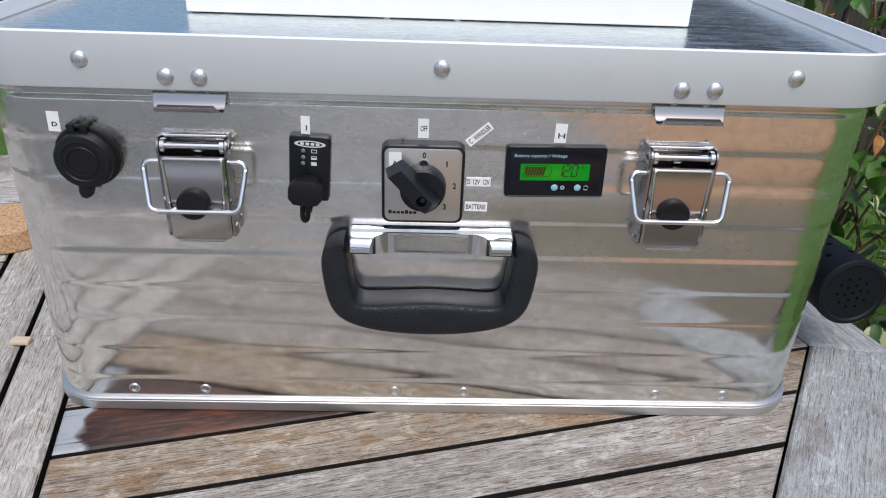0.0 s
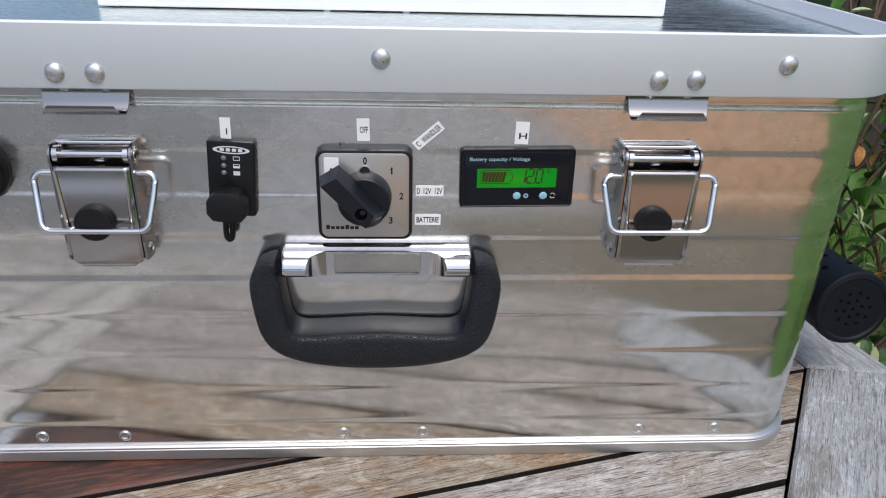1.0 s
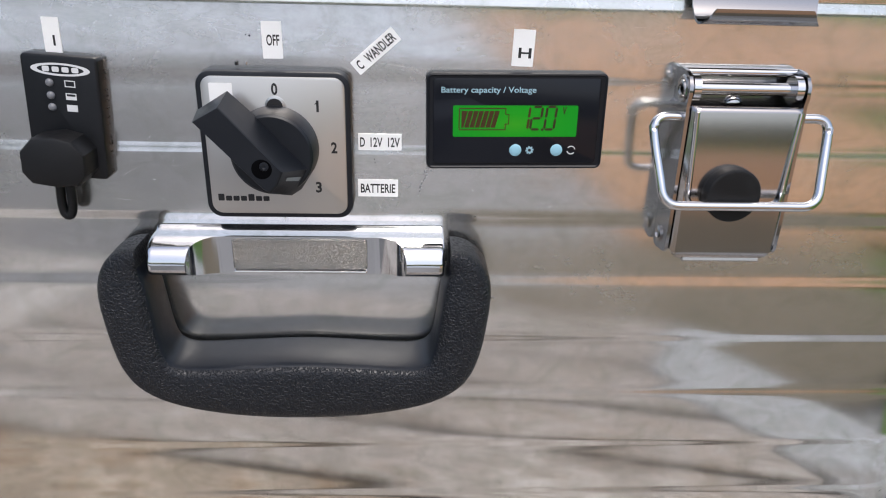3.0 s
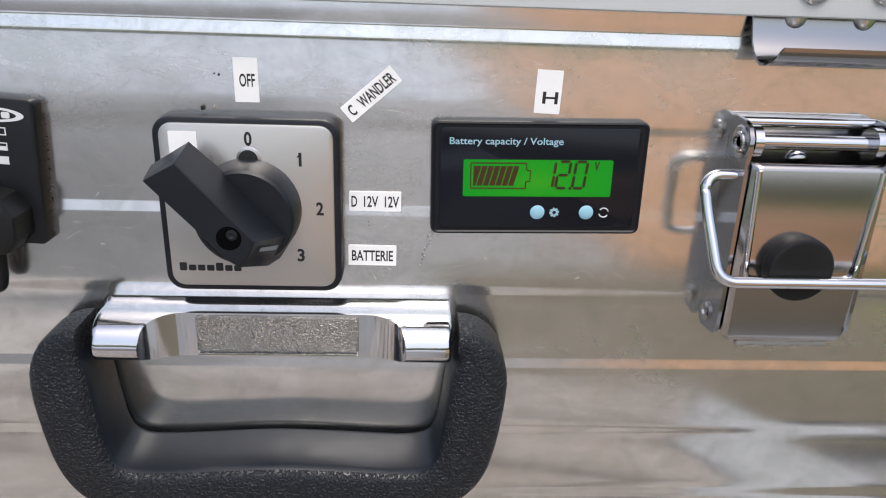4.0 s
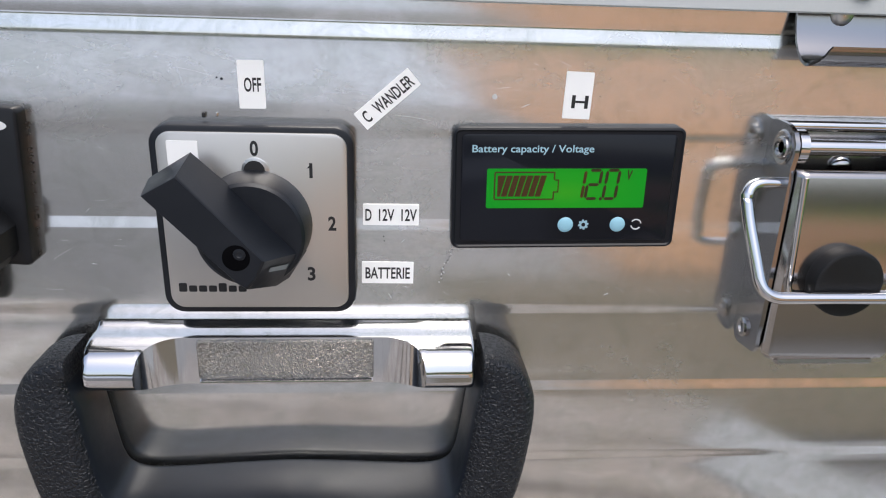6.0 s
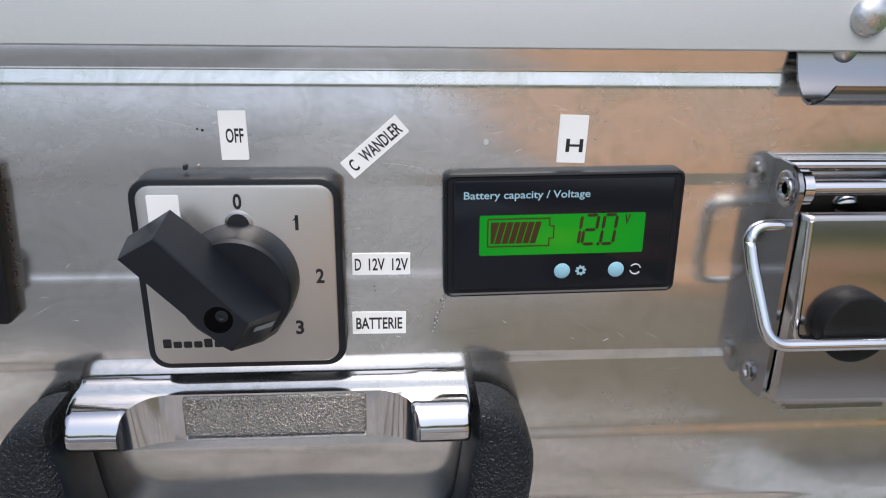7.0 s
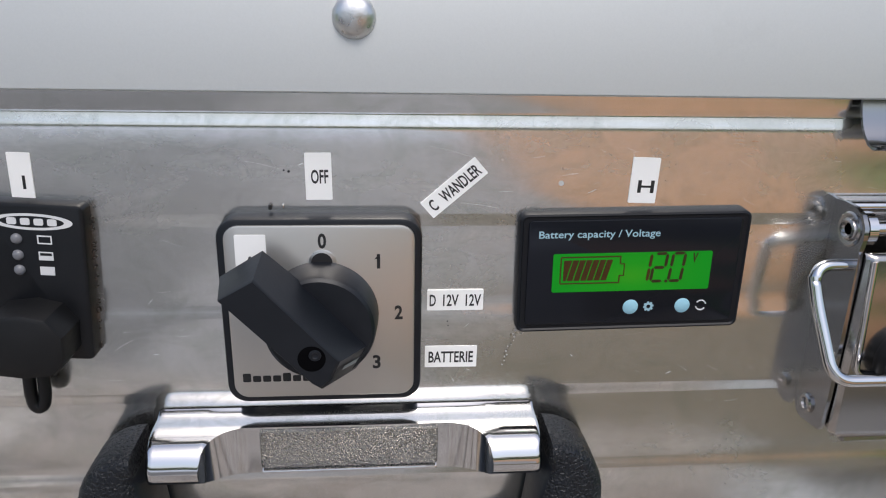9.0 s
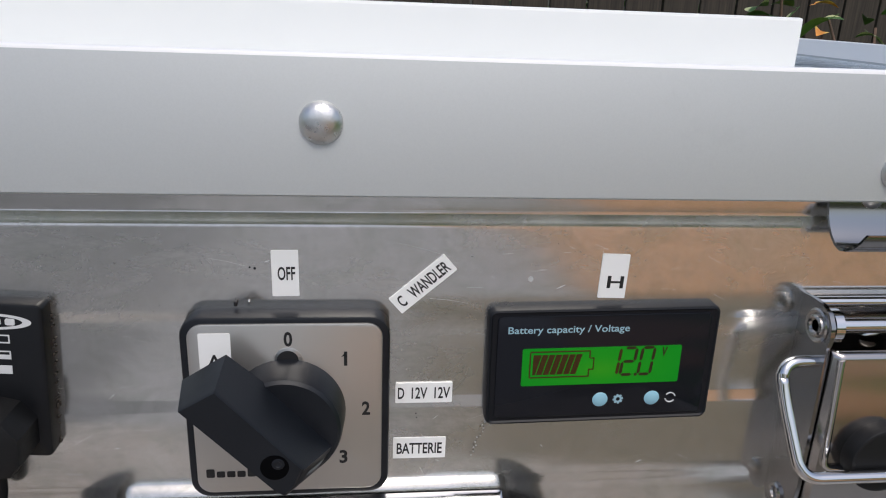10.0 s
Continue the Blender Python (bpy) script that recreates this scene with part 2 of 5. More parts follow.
def wood(name, light, mid, dark, wet=False, warm=(0.27, 0.20, 0.135), warmth=0.45):
    """Weathered hardwood, grain along the local x."""
    m = Mat(name, mid, 0.78, 0.0, 0.3)
    oi = m.node("ShaderNodeObjectInfo")
    fine = m.noise(m.coords((26.0, 560.0, 560.0), jitter=True), 1.7, 5, 0.66, 1.1)
    fine2 = m.noise(m.coords((90.0, 800.0, 800.0), jitter=True), 1.7, 4, 0.65, 1.0)
    streak = m.noise(m.coords((5.0, 110.0, 110.0), jitter=True), 2.0, 6, 0.66, 1.2)
    blot = m.noise(m.coords((9, 20, 20), jitter=True), 2.0, 7, 0.66, 0.8)
    wash = m.noise(m.coords((14, 26, 26), jitter=True), 2.6, 6, 0.7, 1.5)
    crack = m.ramp(m.noise(m.coords((9.0, 260.0, 60.0), jitter=True), 2.0, 4, 0.65, 1.0), [(0.29, 1.0), (0.345, 0.0)])
    pale = tuple(min(1, c * k) for c, k in zip(light, (1.25, 1.27, 1.29)))
    col = m.mix(m.ramp(streak, [(0.34, 0.0), (0.62, 1.0)]), mid, light)
    tint = m.mix(m.ramp(oi.outputs["Random"], [(0.0, 0.0), (1.0, 0.45)]), col, warm)
    col = m.mix(warmth, col, tint)
    col = m.mix(m.mix(1.0, m.ramp(blot, [(0.48, 0.0), (0.60, 1.0)]), (warmth,) * 3, "MULTIPLY"), col, warm)
    col = m.mix(m.ramp(wash, [(0.52, 0.0), (0.64, 0.9)]), col, pale)
    col = m.mix(m.ramp(blot, [(0.32, 0.8), (0.45, 0.0)]), col, tuple(c * k for c, k in zip(mid, (0.62, 0.52, 0.44))))
    col = m.mix(m.ramp(fine, [(0.36, 0.95), (0.50, 0.0)]), col, dark)
    col = m.mix(m.ramp(fine2, [(0.34, 0.75), (0.45, 0.0)]), col, dark)
    col = m.mix(m.ramp(fine2, [(0.58, 0.0), (0.68, 0.55)]), col, pale)
    col = m.mix(crack, col, tuple(c * 0.25 for c in dark))
    # short curling checks where the surface has lifted
    warp = m.node("ShaderNodeMix")
    warp.data_type = "RGBA"
    warp.blend_type = "ADD"
    warp.inputs[0].default_value = 0.25
    m.link(m.coords((16, 24, 24), jitter=True), warp.inputs[6])
    m.link(m.noise(m.coords((30, 40, 40), jitter=True), 2.0, 3), warp.inputs[7])
    check = m.ramp(m.voronoi(warp.outputs[2], 3.4, "DISTANCE_TO_EDGE"), [(0.005, 0.7), (0.020, 0.0)])
    check = m.mix(1.0, check, m.ramp(m.noise(m.coords((9, 13, 13), jitter=True), 2.0, 3), [(0.54, 0.0), (0.62, 0.6)]), "MULTIPLY")
    col = m.mix(check, col, tuple(c * 0.6 for c in dark))
    if wet:
        sep = m.node("ShaderNodeSeparateXYZ")
        m.link(m.coords((1, 1, 1), kind="Generated"), sep.inputs[0])
        wob = m.node("ShaderNodeMath")
        wob.operation, wob.inputs[1].default_value = "MULTIPLY_ADD", 0.05
        m.link(m.noise(m.coords((9, 14, 1)), 3, 2), wob.inputs[0])
        m.link(sep.outputs["X"], wob.inputs[2])
        soak = m.ramp(wob.outputs[0], [(0.565, 1.0), (0.685, 0.0)])
        # pale plank end: sky mirrored in the puddle, put into the colour
        pool_glare = m.ramp(wob.outputs[0], [(0.055, 1.0), (0.060, 0.0)])
        red = m.noise(m.coords((8, 50, 50)), 2.0, 6, 0.7, 1.5)
        wetcol = m.mix(m.ramp(red, [(0.46, 0.0), (0.66, 1.0)]), (0.034, 0.018, 0.014), (0.15, 0.050, 0.026))
        wetcol = m.mix(m.ramp(fine, [(0.36, 0.5), (0.52, 0.0)]), wetcol, (0.014, 0.008, 0.007))
        col = m.mix(soak, col, wetcol)
        pool_col = m.mix(m.ramp(streak, [(0.36, 0.9), (0.44, 0.0)]), (0.34, 0.36, 0.38), (0.04, 0.035, 0.035))
        col = m.mix(pool_glare, col, pool_col)
        m.set("Roughness", m.mix(soak, (0.75,) * 3, m.ramp(blot, [(0.35, 0.30), (0.8, 0.5)])))
    m.set("Base Color", col)
    m.bump(m.mix(0.5, fine, fine2), 0.3 if wet else 0.8, 0.0012)
    m.bump(m.ramp(crack, [(0.0, 1.0), (1.0, 0.0)]), 0.6, 0.0015)
    return m.m


ALU = (0.87, 0.86, 0.84)
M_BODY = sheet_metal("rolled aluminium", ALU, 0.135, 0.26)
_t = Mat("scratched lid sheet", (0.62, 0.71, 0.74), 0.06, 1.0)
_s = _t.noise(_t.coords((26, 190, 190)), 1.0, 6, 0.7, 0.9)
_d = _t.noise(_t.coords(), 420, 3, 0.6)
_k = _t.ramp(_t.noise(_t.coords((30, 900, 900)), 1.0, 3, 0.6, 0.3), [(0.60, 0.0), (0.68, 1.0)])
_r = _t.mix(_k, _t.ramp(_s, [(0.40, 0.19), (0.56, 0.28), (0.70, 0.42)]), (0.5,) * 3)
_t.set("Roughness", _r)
# blue-green cast of reflected sky and hedge put into the sheet colour
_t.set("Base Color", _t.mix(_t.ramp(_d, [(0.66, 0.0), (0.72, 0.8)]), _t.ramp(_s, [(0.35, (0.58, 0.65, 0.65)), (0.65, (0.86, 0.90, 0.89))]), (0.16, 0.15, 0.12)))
_t.bump(_s, 0.05, 0.0004)
_t.bump(_t.noise(_t.coords((5, 9, 9)), 1.0, 1), 0.12, 0.0015)
M_TOP = _t.m
M_PROFILE = plain_metal("satin anodised aluminium", (0.565, 0.585, 0.585), 0.58, 0.03, 0.6)
M_RIM = plain_metal("bright base profile", (0.60, 0.60, 0.595), 0.36, 0.02, 0.85)
# paler copy of the lid metal: light on the lip put into colour
M_LIP = plain_metal("lit lip aluminium", (0.90, 0.90, 0.90), 0.5, 0.03, 0.1)
_v = Mat("rivet aluminium", (0.70, 0.70, 0.69), 0.34, 1.0)
_n = _v.noise(_v.coords(), 620, 4, 0.6)
_v.set("Roughness", _v.ramp(_n, [(0.35, 0.26), (0.7, 0.44)])).bump(_n, 0.22, 0.0005)
M_RIVET = _v.m
M_CHROME = plain_metal("chrome", (0.71, 0.71, 0.715), 0.09, 0.006)
M_STEEL = plain_metal("polished steel", (0.60, 0.59, 0.575), 0.10, 0.01)
M_HOOK = plain_metal("dull hook steel", (0.36, 0.36, 0.365), 0.13, 0.006)
M_LEVER = plain_metal("satin steel", (0.47, 0.45, 0.435), 0.17, 0.004)
M_BLACK = plastic("black plastic", (0.004, 0.0045, 0.006), 0.34)
M_SWITCH = plastic("switch plastic", (0.0065, 0.008, 0.0115), 0.36, 1400, 0.08, spec=0.38)
M_RUBBER = plastic("black rubber", (0.004, 0.0042, 0.005), 0.5)
M_FILTER = plastic("dark grey plastic", (0.0045, 0.006, 0.009), 0.45, spec=0.22)
M_FACE = Mat("brushed switch plate", (0.62, 0.60, 0.57), 0.34, 0.9)
_l = M_FACE.noise(M_FACE.coords((2600, 40, 40)), 1.0, 3)
M_FACE.set("Roughness", M_FACE.ramp(_l, [(0.3, 0.28), (0.7, 0.36)])).bump(_l, 0.02, 0.00006)
M_FACE = M_FACE.m
M_PAPER = Mat("white label tape", (0.84, 0.84, 0.83), 0.42).m
M_INK = Mat("black ink", (0.012, 0.012, 0.013), 0.5).m
# flat near-black discs: the shade inside holes put into the colour
M_HOLE = Mat("hole shade", (0.0015, 0.0015, 0.002), 0.9, 0.0, 0.05).m
M_MARK = Mat("grey pointer print", (0.26, 0.28, 0.29), 0.5).m
M_SEALANT = Mat("brown sealant crumbs", (0.035, 0.027, 0.021), 0.8).m
M_SCRATCH = Mat("scratched metal", (0.46, 0.46, 0.455), 0.6).m
M_PRINT = Mat("pale print", (0.30, 0.47, 0.55), 0.5).m
M_LOGO = Mat("light grey print", (0.62, 0.63, 0.64), 0.4).m
M_LED = Mat("clear lamp lens", (0.16, 0.165, 0.18), 0.2).m
M_BUTTON = Mat("pale blue button", (0.28, 0.52, 0.63), 0.45).m
M_GLASS_FACE = Mat("glossy front film", (0.007, 0.008, 0.012), 0.14, 0.0, 0.3).m
_g = Mat("backlit green display", (0.006, 0.17, 0.008), 0.3, 0.0, 0.25)
# the lamp behind the display is strongest under its middle
_p = _g.node("ShaderNodeTexCoord")
_o = _g.node("ShaderNodeMapping")
_o.inputs["Location"].default_value = (0.0005, 0.0, 0.0015)
_o.inputs["Scale"].default_value = (1.0, 0.0, 2.2)
_n = _g.node("ShaderNodeVectorMath")
_n.operation = "LENGTH"
_q = _g.node("ShaderNodeMath")
_q.operation = "MULTIPLY"
_q.inputs[1].default_value = 45.0
_g.link(_p.outputs["Object"], _o.inputs["Vector"])
_g.link(_o.outputs["Vector"], _n.inputs[0])
_g.link(_n.outputs["Value"], _q.inputs[0])
_g.set("Emission Color", _g.ramp(_q.outputs[0], [(0.0, (0.075, 0.33, 0.004)), (0.35, (0.02, 0.28, 0.004)), (1.0, (0.001, 0.23, 0.010))]))
_g.b.inputs["Emission Strength"].default_value = 0.34
M_LCD = _g.m
M_SEG = Mat("display segments", (0.045, 0.02, 0.003), 0.3).m
M_DIGIT = Mat("dark display digits", (0.024, 0.017, 0.005), 0.3).m
M_BEZEL = Mat("satin black bezel", (0.006, 0.007, 0.010), 0.42, 0.0, 0.3).m
M_WHITE = Mat("white lacquer", (0.80, 0.80, 0.79), 0.4)
M_WHITE.bump(M_WHITE.noise(M_WHITE.coords(), 60, 3), 0.05, 0.0004)
M_WHITE = M_WHITE.m

_h = Mat("grained handle plastic", (0.0052, 0.0068, 0.0105), 0.40, 0.0, 0.46)
_v = _h.noise(_h.coords(), 1150, 1, 0.4, 0.4)
_h.bump(_h.ramp(_v, [(0.40, 0.0), (0.56, 1.0)]), 0.85, 0.0004)
_h.set("Roughness", _h.ramp(_v, [(0.35, 0.6), (0.65, 0.36)]))
M_GRIP = _h.m
# smooth inner faces; the sky's blue sheen is put into their base colour
M_GRIP_INNER = plastic("satin handle plastic", (0.0065, 0.0092, 0.0145), 0.40, 700, 0.08, 0.1, 0.5)
_h = Mat("hammered chrome", (0.35, 0.335, 0.305), 0.19, 1.0)
_h.bump(_h.noise(_h.coords(), 1750, 1, 0.5, 0.5), 0.85, 0.0011)
M_HAMMER = _h.m
_c = Mat("cork", (0.50, 0.30, 0.16), 0.9)
_n = _c.noise(_c.coords(), 300, 5, 0.7)
_c.set("Base Color", _c.ramp(_n, [(0.32, (0.24, 0.12, 0.05)), (0.5, (0.55, 0.34, 0.18)), (0.7, (0.70, 0.48, 0.29))])).bump(_n, 0.5, 0.001)
M_CORK = _c.m
M_PLANK = wood("weathered teak", (0.49, 0.462, 0.43), (0.285, 0.25, 0.215), (0.065, 0.050, 0.040))
M_PLANK_TAN = wood("tan weathered teak", (0.44, 0.39, 0.32), (0.26, 0.21, 0.155), (0.065, 0.048, 0.036), warm=(0.29, 0.185, 0.10), warmth=0.9)
M_PLANK_PALE = wood("bleached teak", (0.445, 0.468, 0.475), (0.34, 0.355, 0.36), (0.13, 0.12, 0.11), warmth=0.15)
M_PLANK_GREY = wood("sun-bleached teak", (0.61, 0.585, 0.545), (0.47, 0.44, 0.395), (0.15, 0.12, 0.10), warmth=0.25)
# near-black board sides: grime plus the shade of the gaps, put into the colour
M_EDGE = wood("darkened board edge", (0.022, 0.018, 0.015), (0.014, 0.011, 0.009), (0.006, 0.005, 0.004), warm=(0.02, 0.014, 0.01))
M_PLANK_WET = wood("wet teak", (0.44, 0.415, 0.385), (0.255, 0.222, 0.19), (0.065, 0.050, 0.040), wet=True)


# ---- surroundings ----
def ground_material():
    m = Mat("lawn", (0.06, 0.11, 0.02), 0.9)
    n = m.noise(m.coords(), 9, 6, 0.7)
    f = m.noise(m.coords((90, 90, 1)), 3, 4)
    col = m.ramp(n, [(0.3, (0.07, 0.17, 0.014)), (0.55, (0.13, 0.27, 0.022)), (0.75, (0.21, 0.29, 0.05))])
    m.set("Base Color", m.mix(m.ramp(f, [(0.35, 0.7), (0.6, 0.0)]), col, (0.025, 0.045, 0.01)))
    m.bump(f, 0.8, 0.02)
    return m.m


def grid_plane(x0, x1, y0, y1, z, nx=2, ny=2):
    bm = bmesh.new()
    vs = [[bm.verts.new((x0 + (x1 - x0) * i / nx, y0 + (y1 - y0) * j / ny, z)) for i in range(nx + 1)] for j in range(ny + 1)]
    for j in range(ny):
        for i in range(nx):
            bm.faces.new((vs[j][i], vs[j][i + 1], vs[j + 1][i + 1], vs[j + 1][i]))
    return bm


GROUND = -720
M_LAWN = ground_material()
lawn = part("ground", grid_plane(-400000, 400000, -400000, 400000, GROUND), M_LAWN)
tagged(lawn, "green lawn with yellowing patches round the garden table", "lawn", kind="structure")

def slab_stone(name, dark, light):
    m = Mat(name, light, 0.85)
    n = m.noise(m.coords((1, 1, 1), jitter=True), 7, 8, 0.7)
    m.set("Base Color", m.ramp(n, [(0.3, dark), (0.7, light)])).bump(n, 0.3, 0.002)
    return m.m


# unseen terrace; its dark left slabs are added to darken reflections there
M_SLAB = slab_stone("grey terrace slab", (0.20, 0.198, 0.19), (0.31, 0.305, 0.295))
M_SLAB_DARK = slab_stone("dark terrace slab", (0.10, 0.10, 0.099), (0.165, 0.163, 0.158))
terrace = part("pavement", block(-6400, 1240, -5550, -150, GROUND, GROUND + 12), M_SLAB_DARK)
tagged(terrace, "unseen terrace of grey and dark grey concrete slabs added for the reflections", "terrace", kind="structure")
slab_mesh = mesh_of("paving_slab", block(-296, 296, -296, 296, 0, 14, 4), M_SLAB)
dark_slab = mesh_of("paving_slab", block(-296, 296, -296, 296, 0, 14, 4), M_SLAB_DARK)
for i in range(12):
    for j in range(9):
        piece("paving_slab", slab_mesh if i > 8 else dark_slab, terrace, (-6050 + 600 * i + 290, -460 - 600 * j, GROUND + 12))

# unseen drive behind the camera: pale ground added to lighten the reflections
_p = Mat("pale concrete", (0.6, 0.59, 0.57), 0.85)
_n = _p.noise(_p.coords((1, 1, 1)), 5, 8, 0.7)
_p.set("Base Color", _p.ramp(_n, [(0.3, (0.42, 0.46, 0.50)), (0.7, (0.53, 0.57, 0.61))])).bump(_n, 0.3, 0.002)
drive = part("road", block(-24000, 780, -45000, -5555, GROUND, GROUND + 16), _p.m)
tagged(drive, "unseen pale blue-grey concrete drive added to brighten the reflections", "drive", kind="structure")

# unseen deck behind the camera, added to give the case its orange reflections
_p = Mat("oiled larch", (0.62, 0.33, 0.12), 0.6)
_n = _p.noise(_p.coords((60, 2, 60), jitter=True), 3, 6, 0.65)
_p.set("Base Color", _p.ramp(_n, [(0.3, (0.26, 0.116, 0.034)), (0.7, (0.46, 0.222, 0.068))])).bump(_n, 0.3, 0.001)
deck = thing("unseen_deck", (800, -5500, GROUND + 12), "unseen orange-brown timber deck added to colour the reflections", "deck")
_q = Mat("far oiled larch", (0.62, 0.36, 0.17), 0.6)
_n = _q.noise(_q.coords((60, 2, 60), jitter=True), 3, 6, 0.65)
_q.set("Base Color", _q.ramp(_n, [(0.3, (0.28, 0.120, 0.034)), (0.7, (0.44, 0.210, 0.064))])).bump(_n, 0.3, 0.001)
board_mesh = mesh_of("board", block(-70, 70, -1150, 1150, 12, 46, 4), _p.m)
far_board = mesh_of("board", block(-70, 70, -5850, 5850, 12, 46, 4), _q.m)
for i in range(46):
    if i < 12:
        piece("board", board_mesh, deck, (75 + 148 * i, 2350, 0))
    piece("board", far_board, deck, (75 + 148 * i, -4655, 0))
part("joist", block(0, 6800, -3400, -3300, 0, 11.5), _p.m, deck)
part("joist", block(0, 1780, 3300, 3400, 0, 11.5), _p.m, deck)

# unseen step: olive-brown boards added to darken reflections on the case front
_p = Mat("weathered larch", (0.12, 0.11, 0.06), 0.7)
_n = _p.noise(_p.coords((2, 60, 60), jitter=True), 3, 6, 0.65)
_p.set("Base Color", _p.ramp(_n, [(0.3, (0.074, 0.058, 0.031)), (0.7, (0.147, 0.116, 0.063))])).bump(_n, 0.3, 0.001)
step = thing("unseen_step", (800, -1490, GROUND + 26), "unseen olive-brown timber step added to darken the reflections", "step")
tread = mesh_of("board", block(-660, 660, -70, 70, 10, 40, 4), _p.m)
for i in range(6):
    piece("board", tread, step, (0, -370 + 148 * i, 0))
for x in (-560, 0, 560):
    part("joist", block(x - 30, x + 30, -430, 430, 0, 9.5), _p.m, step)

# a dark fence behind the shrub
_p = Mat("dark stained fence", (0.035, 0.028, 0.022), 0.8)
_n = _p.noise(_p.coords((40, 40, 2), jitter=True), 3, 5)
_p.set("Base Color", _p.ramp(_n, [(0.3, (0.018, 0.014, 0.011)), (0.7, (0.06, 0.046, 0.035))])).bump(_n, 0.4, 0.002)
fence = thing("garden_fence", (0, 2600, GROUND), "dark weathered board fence behind the shrub", "fence")
slat_mesh = mesh_of("slat", block(-68, 68, -10, 10, 0, 1750, 3), _p.m)
for i in range(25):
    piece("slat", slat_mesh, fence, (-255 + 145 * i, 0, 20))
for k in range(2):
    part("rail", block(-330, 3300, 10, 50, 350 + 950 * k, 430 + 950 * k, 3), _p.m, fence)
for x in (-300, 1100, 3200):
    part("post", block(x, x + 80, 50, 120, 0, 1780, 4), _p.m, fence)


def leaf_material(name, inner, edge_col, amount):
    m = Mat(name, inner, 0.45)
    tc = m.node("ShaderNodeTexCoord")
    sep = m.node("ShaderNodeSeparateXYZ")
    m.link(tc.outputs["Generated"], sep.inputs[0])
    sub = m.node("ShaderNodeMath")
    sub.operation, sub.inputs[1].default_value = "SUBTRACT", 0.5
    m.link(sep.outputs["Y"], sub.inputs[0])
    ab = m.node("ShaderNodeMath")
    ab.operation = "ABSOLUTE"
    m.link(sub.outputs[0], ab.inputs[0])
    wob = m.node("ShaderNodeMath")
    wob.operation, wob.inputs[1].default_value = "MULTIPLY_ADD", 0.25
    m.link(m.noise(m.coords((40, 40, 40), jitter=True), 3, 3), wob.inputs[0])
    m.link(ab.outputs[0], wob.inputs[2])
    rim = m.ramp(wob.outputs[0], [(amount, 0.0), (amount + 0.06, 1.0)])
    spot = m.noise(m.coords((1, 1, 1), jitter=True), 60, 4)
    col = m.mix(m.ramp(spot, [(0.35, 0.0), (0.7, 1.0)]), inner, tuple(c * 1.5 for c in inner))
    m.set("Base Color", m.mix(rim, col, edge_col))
    m.b.inputs["Transmission Weight"].default_value = 0.0
    return m.m


LEAF_MATS = [
    leaf_material("variegated leaf", (0.045, 0.10, 0.025), (0.52, 0.54, 0.28), 0.33),
    leaf_material("green leaf", (0.03, 0.075, 0.014), (0.06, 0.12, 0.03), 0.5),
    leaf_material("fresh green leaf", (0.06, 0.14, 0.02), (0.10, 0.19, 0.035), 0.5),
    leaf_material("autumn leaf", (0.50, 0.20, 0.03), (0.62, 0.40, 0.08), 0.4),
]


def leaf_mesh(length, width, mat, curl):
    bm = bmesh.new()
    n, rows = 6, []
    for i in range(n + 1):
        t = i / n
        w = width * math.sin(math.pi * min(1, t * 0.93 + 0.05)) ** 0.8 * (1 - 0.25 * t)
        z = -curl * t * t * length
        rows.append([bm.verts.new((t * length, s * w / 2, z + abs(s) * w * 0.18)) for s in (-1, -0.5, 0, 0.5, 1)])
    for a, b in zip(rows, rows[1:]):
        for k in range(4):
            bm.faces.new((a[k], a[k + 1], b[k + 1], b[k]))
    tube([(-length * 0.25, 0, length * 0.03), (0, 0, 0), (length * 0.2, 0, 0.5)], 0.7, 5, bm=bm)
    return mesh_of("leaf", bm, mat, 60)


LEAVES = [leaf_mesh(62, 36, LEAF_MATS[0], 0.25), leaf_mesh(52, 34, LEAF_MATS[1], 0.35), leaf_mesh(58, 38, LEAF_MATS[2], 0.3), leaf_mesh(46, 28, LEAF_MATS[3], 0.5), leaf_mesh(44, 27, LEAF_MATS[0], 0.4), leaf_mesh(74, 58, LEAF_MATS[1], 0.3), leaf_mesh(66, 52, LEAF_MATS[0], 0.35), leaf_mesh(70, 55, LEAF_MATS[2], 0.3)]
_p = Mat("twig bark", (0.12, 0.075, 0.05), 0.85)
_p.bump(_p.noise(_p.coords(), 200, 4), 0.5, 0.002)
M_TWIG = _p.m


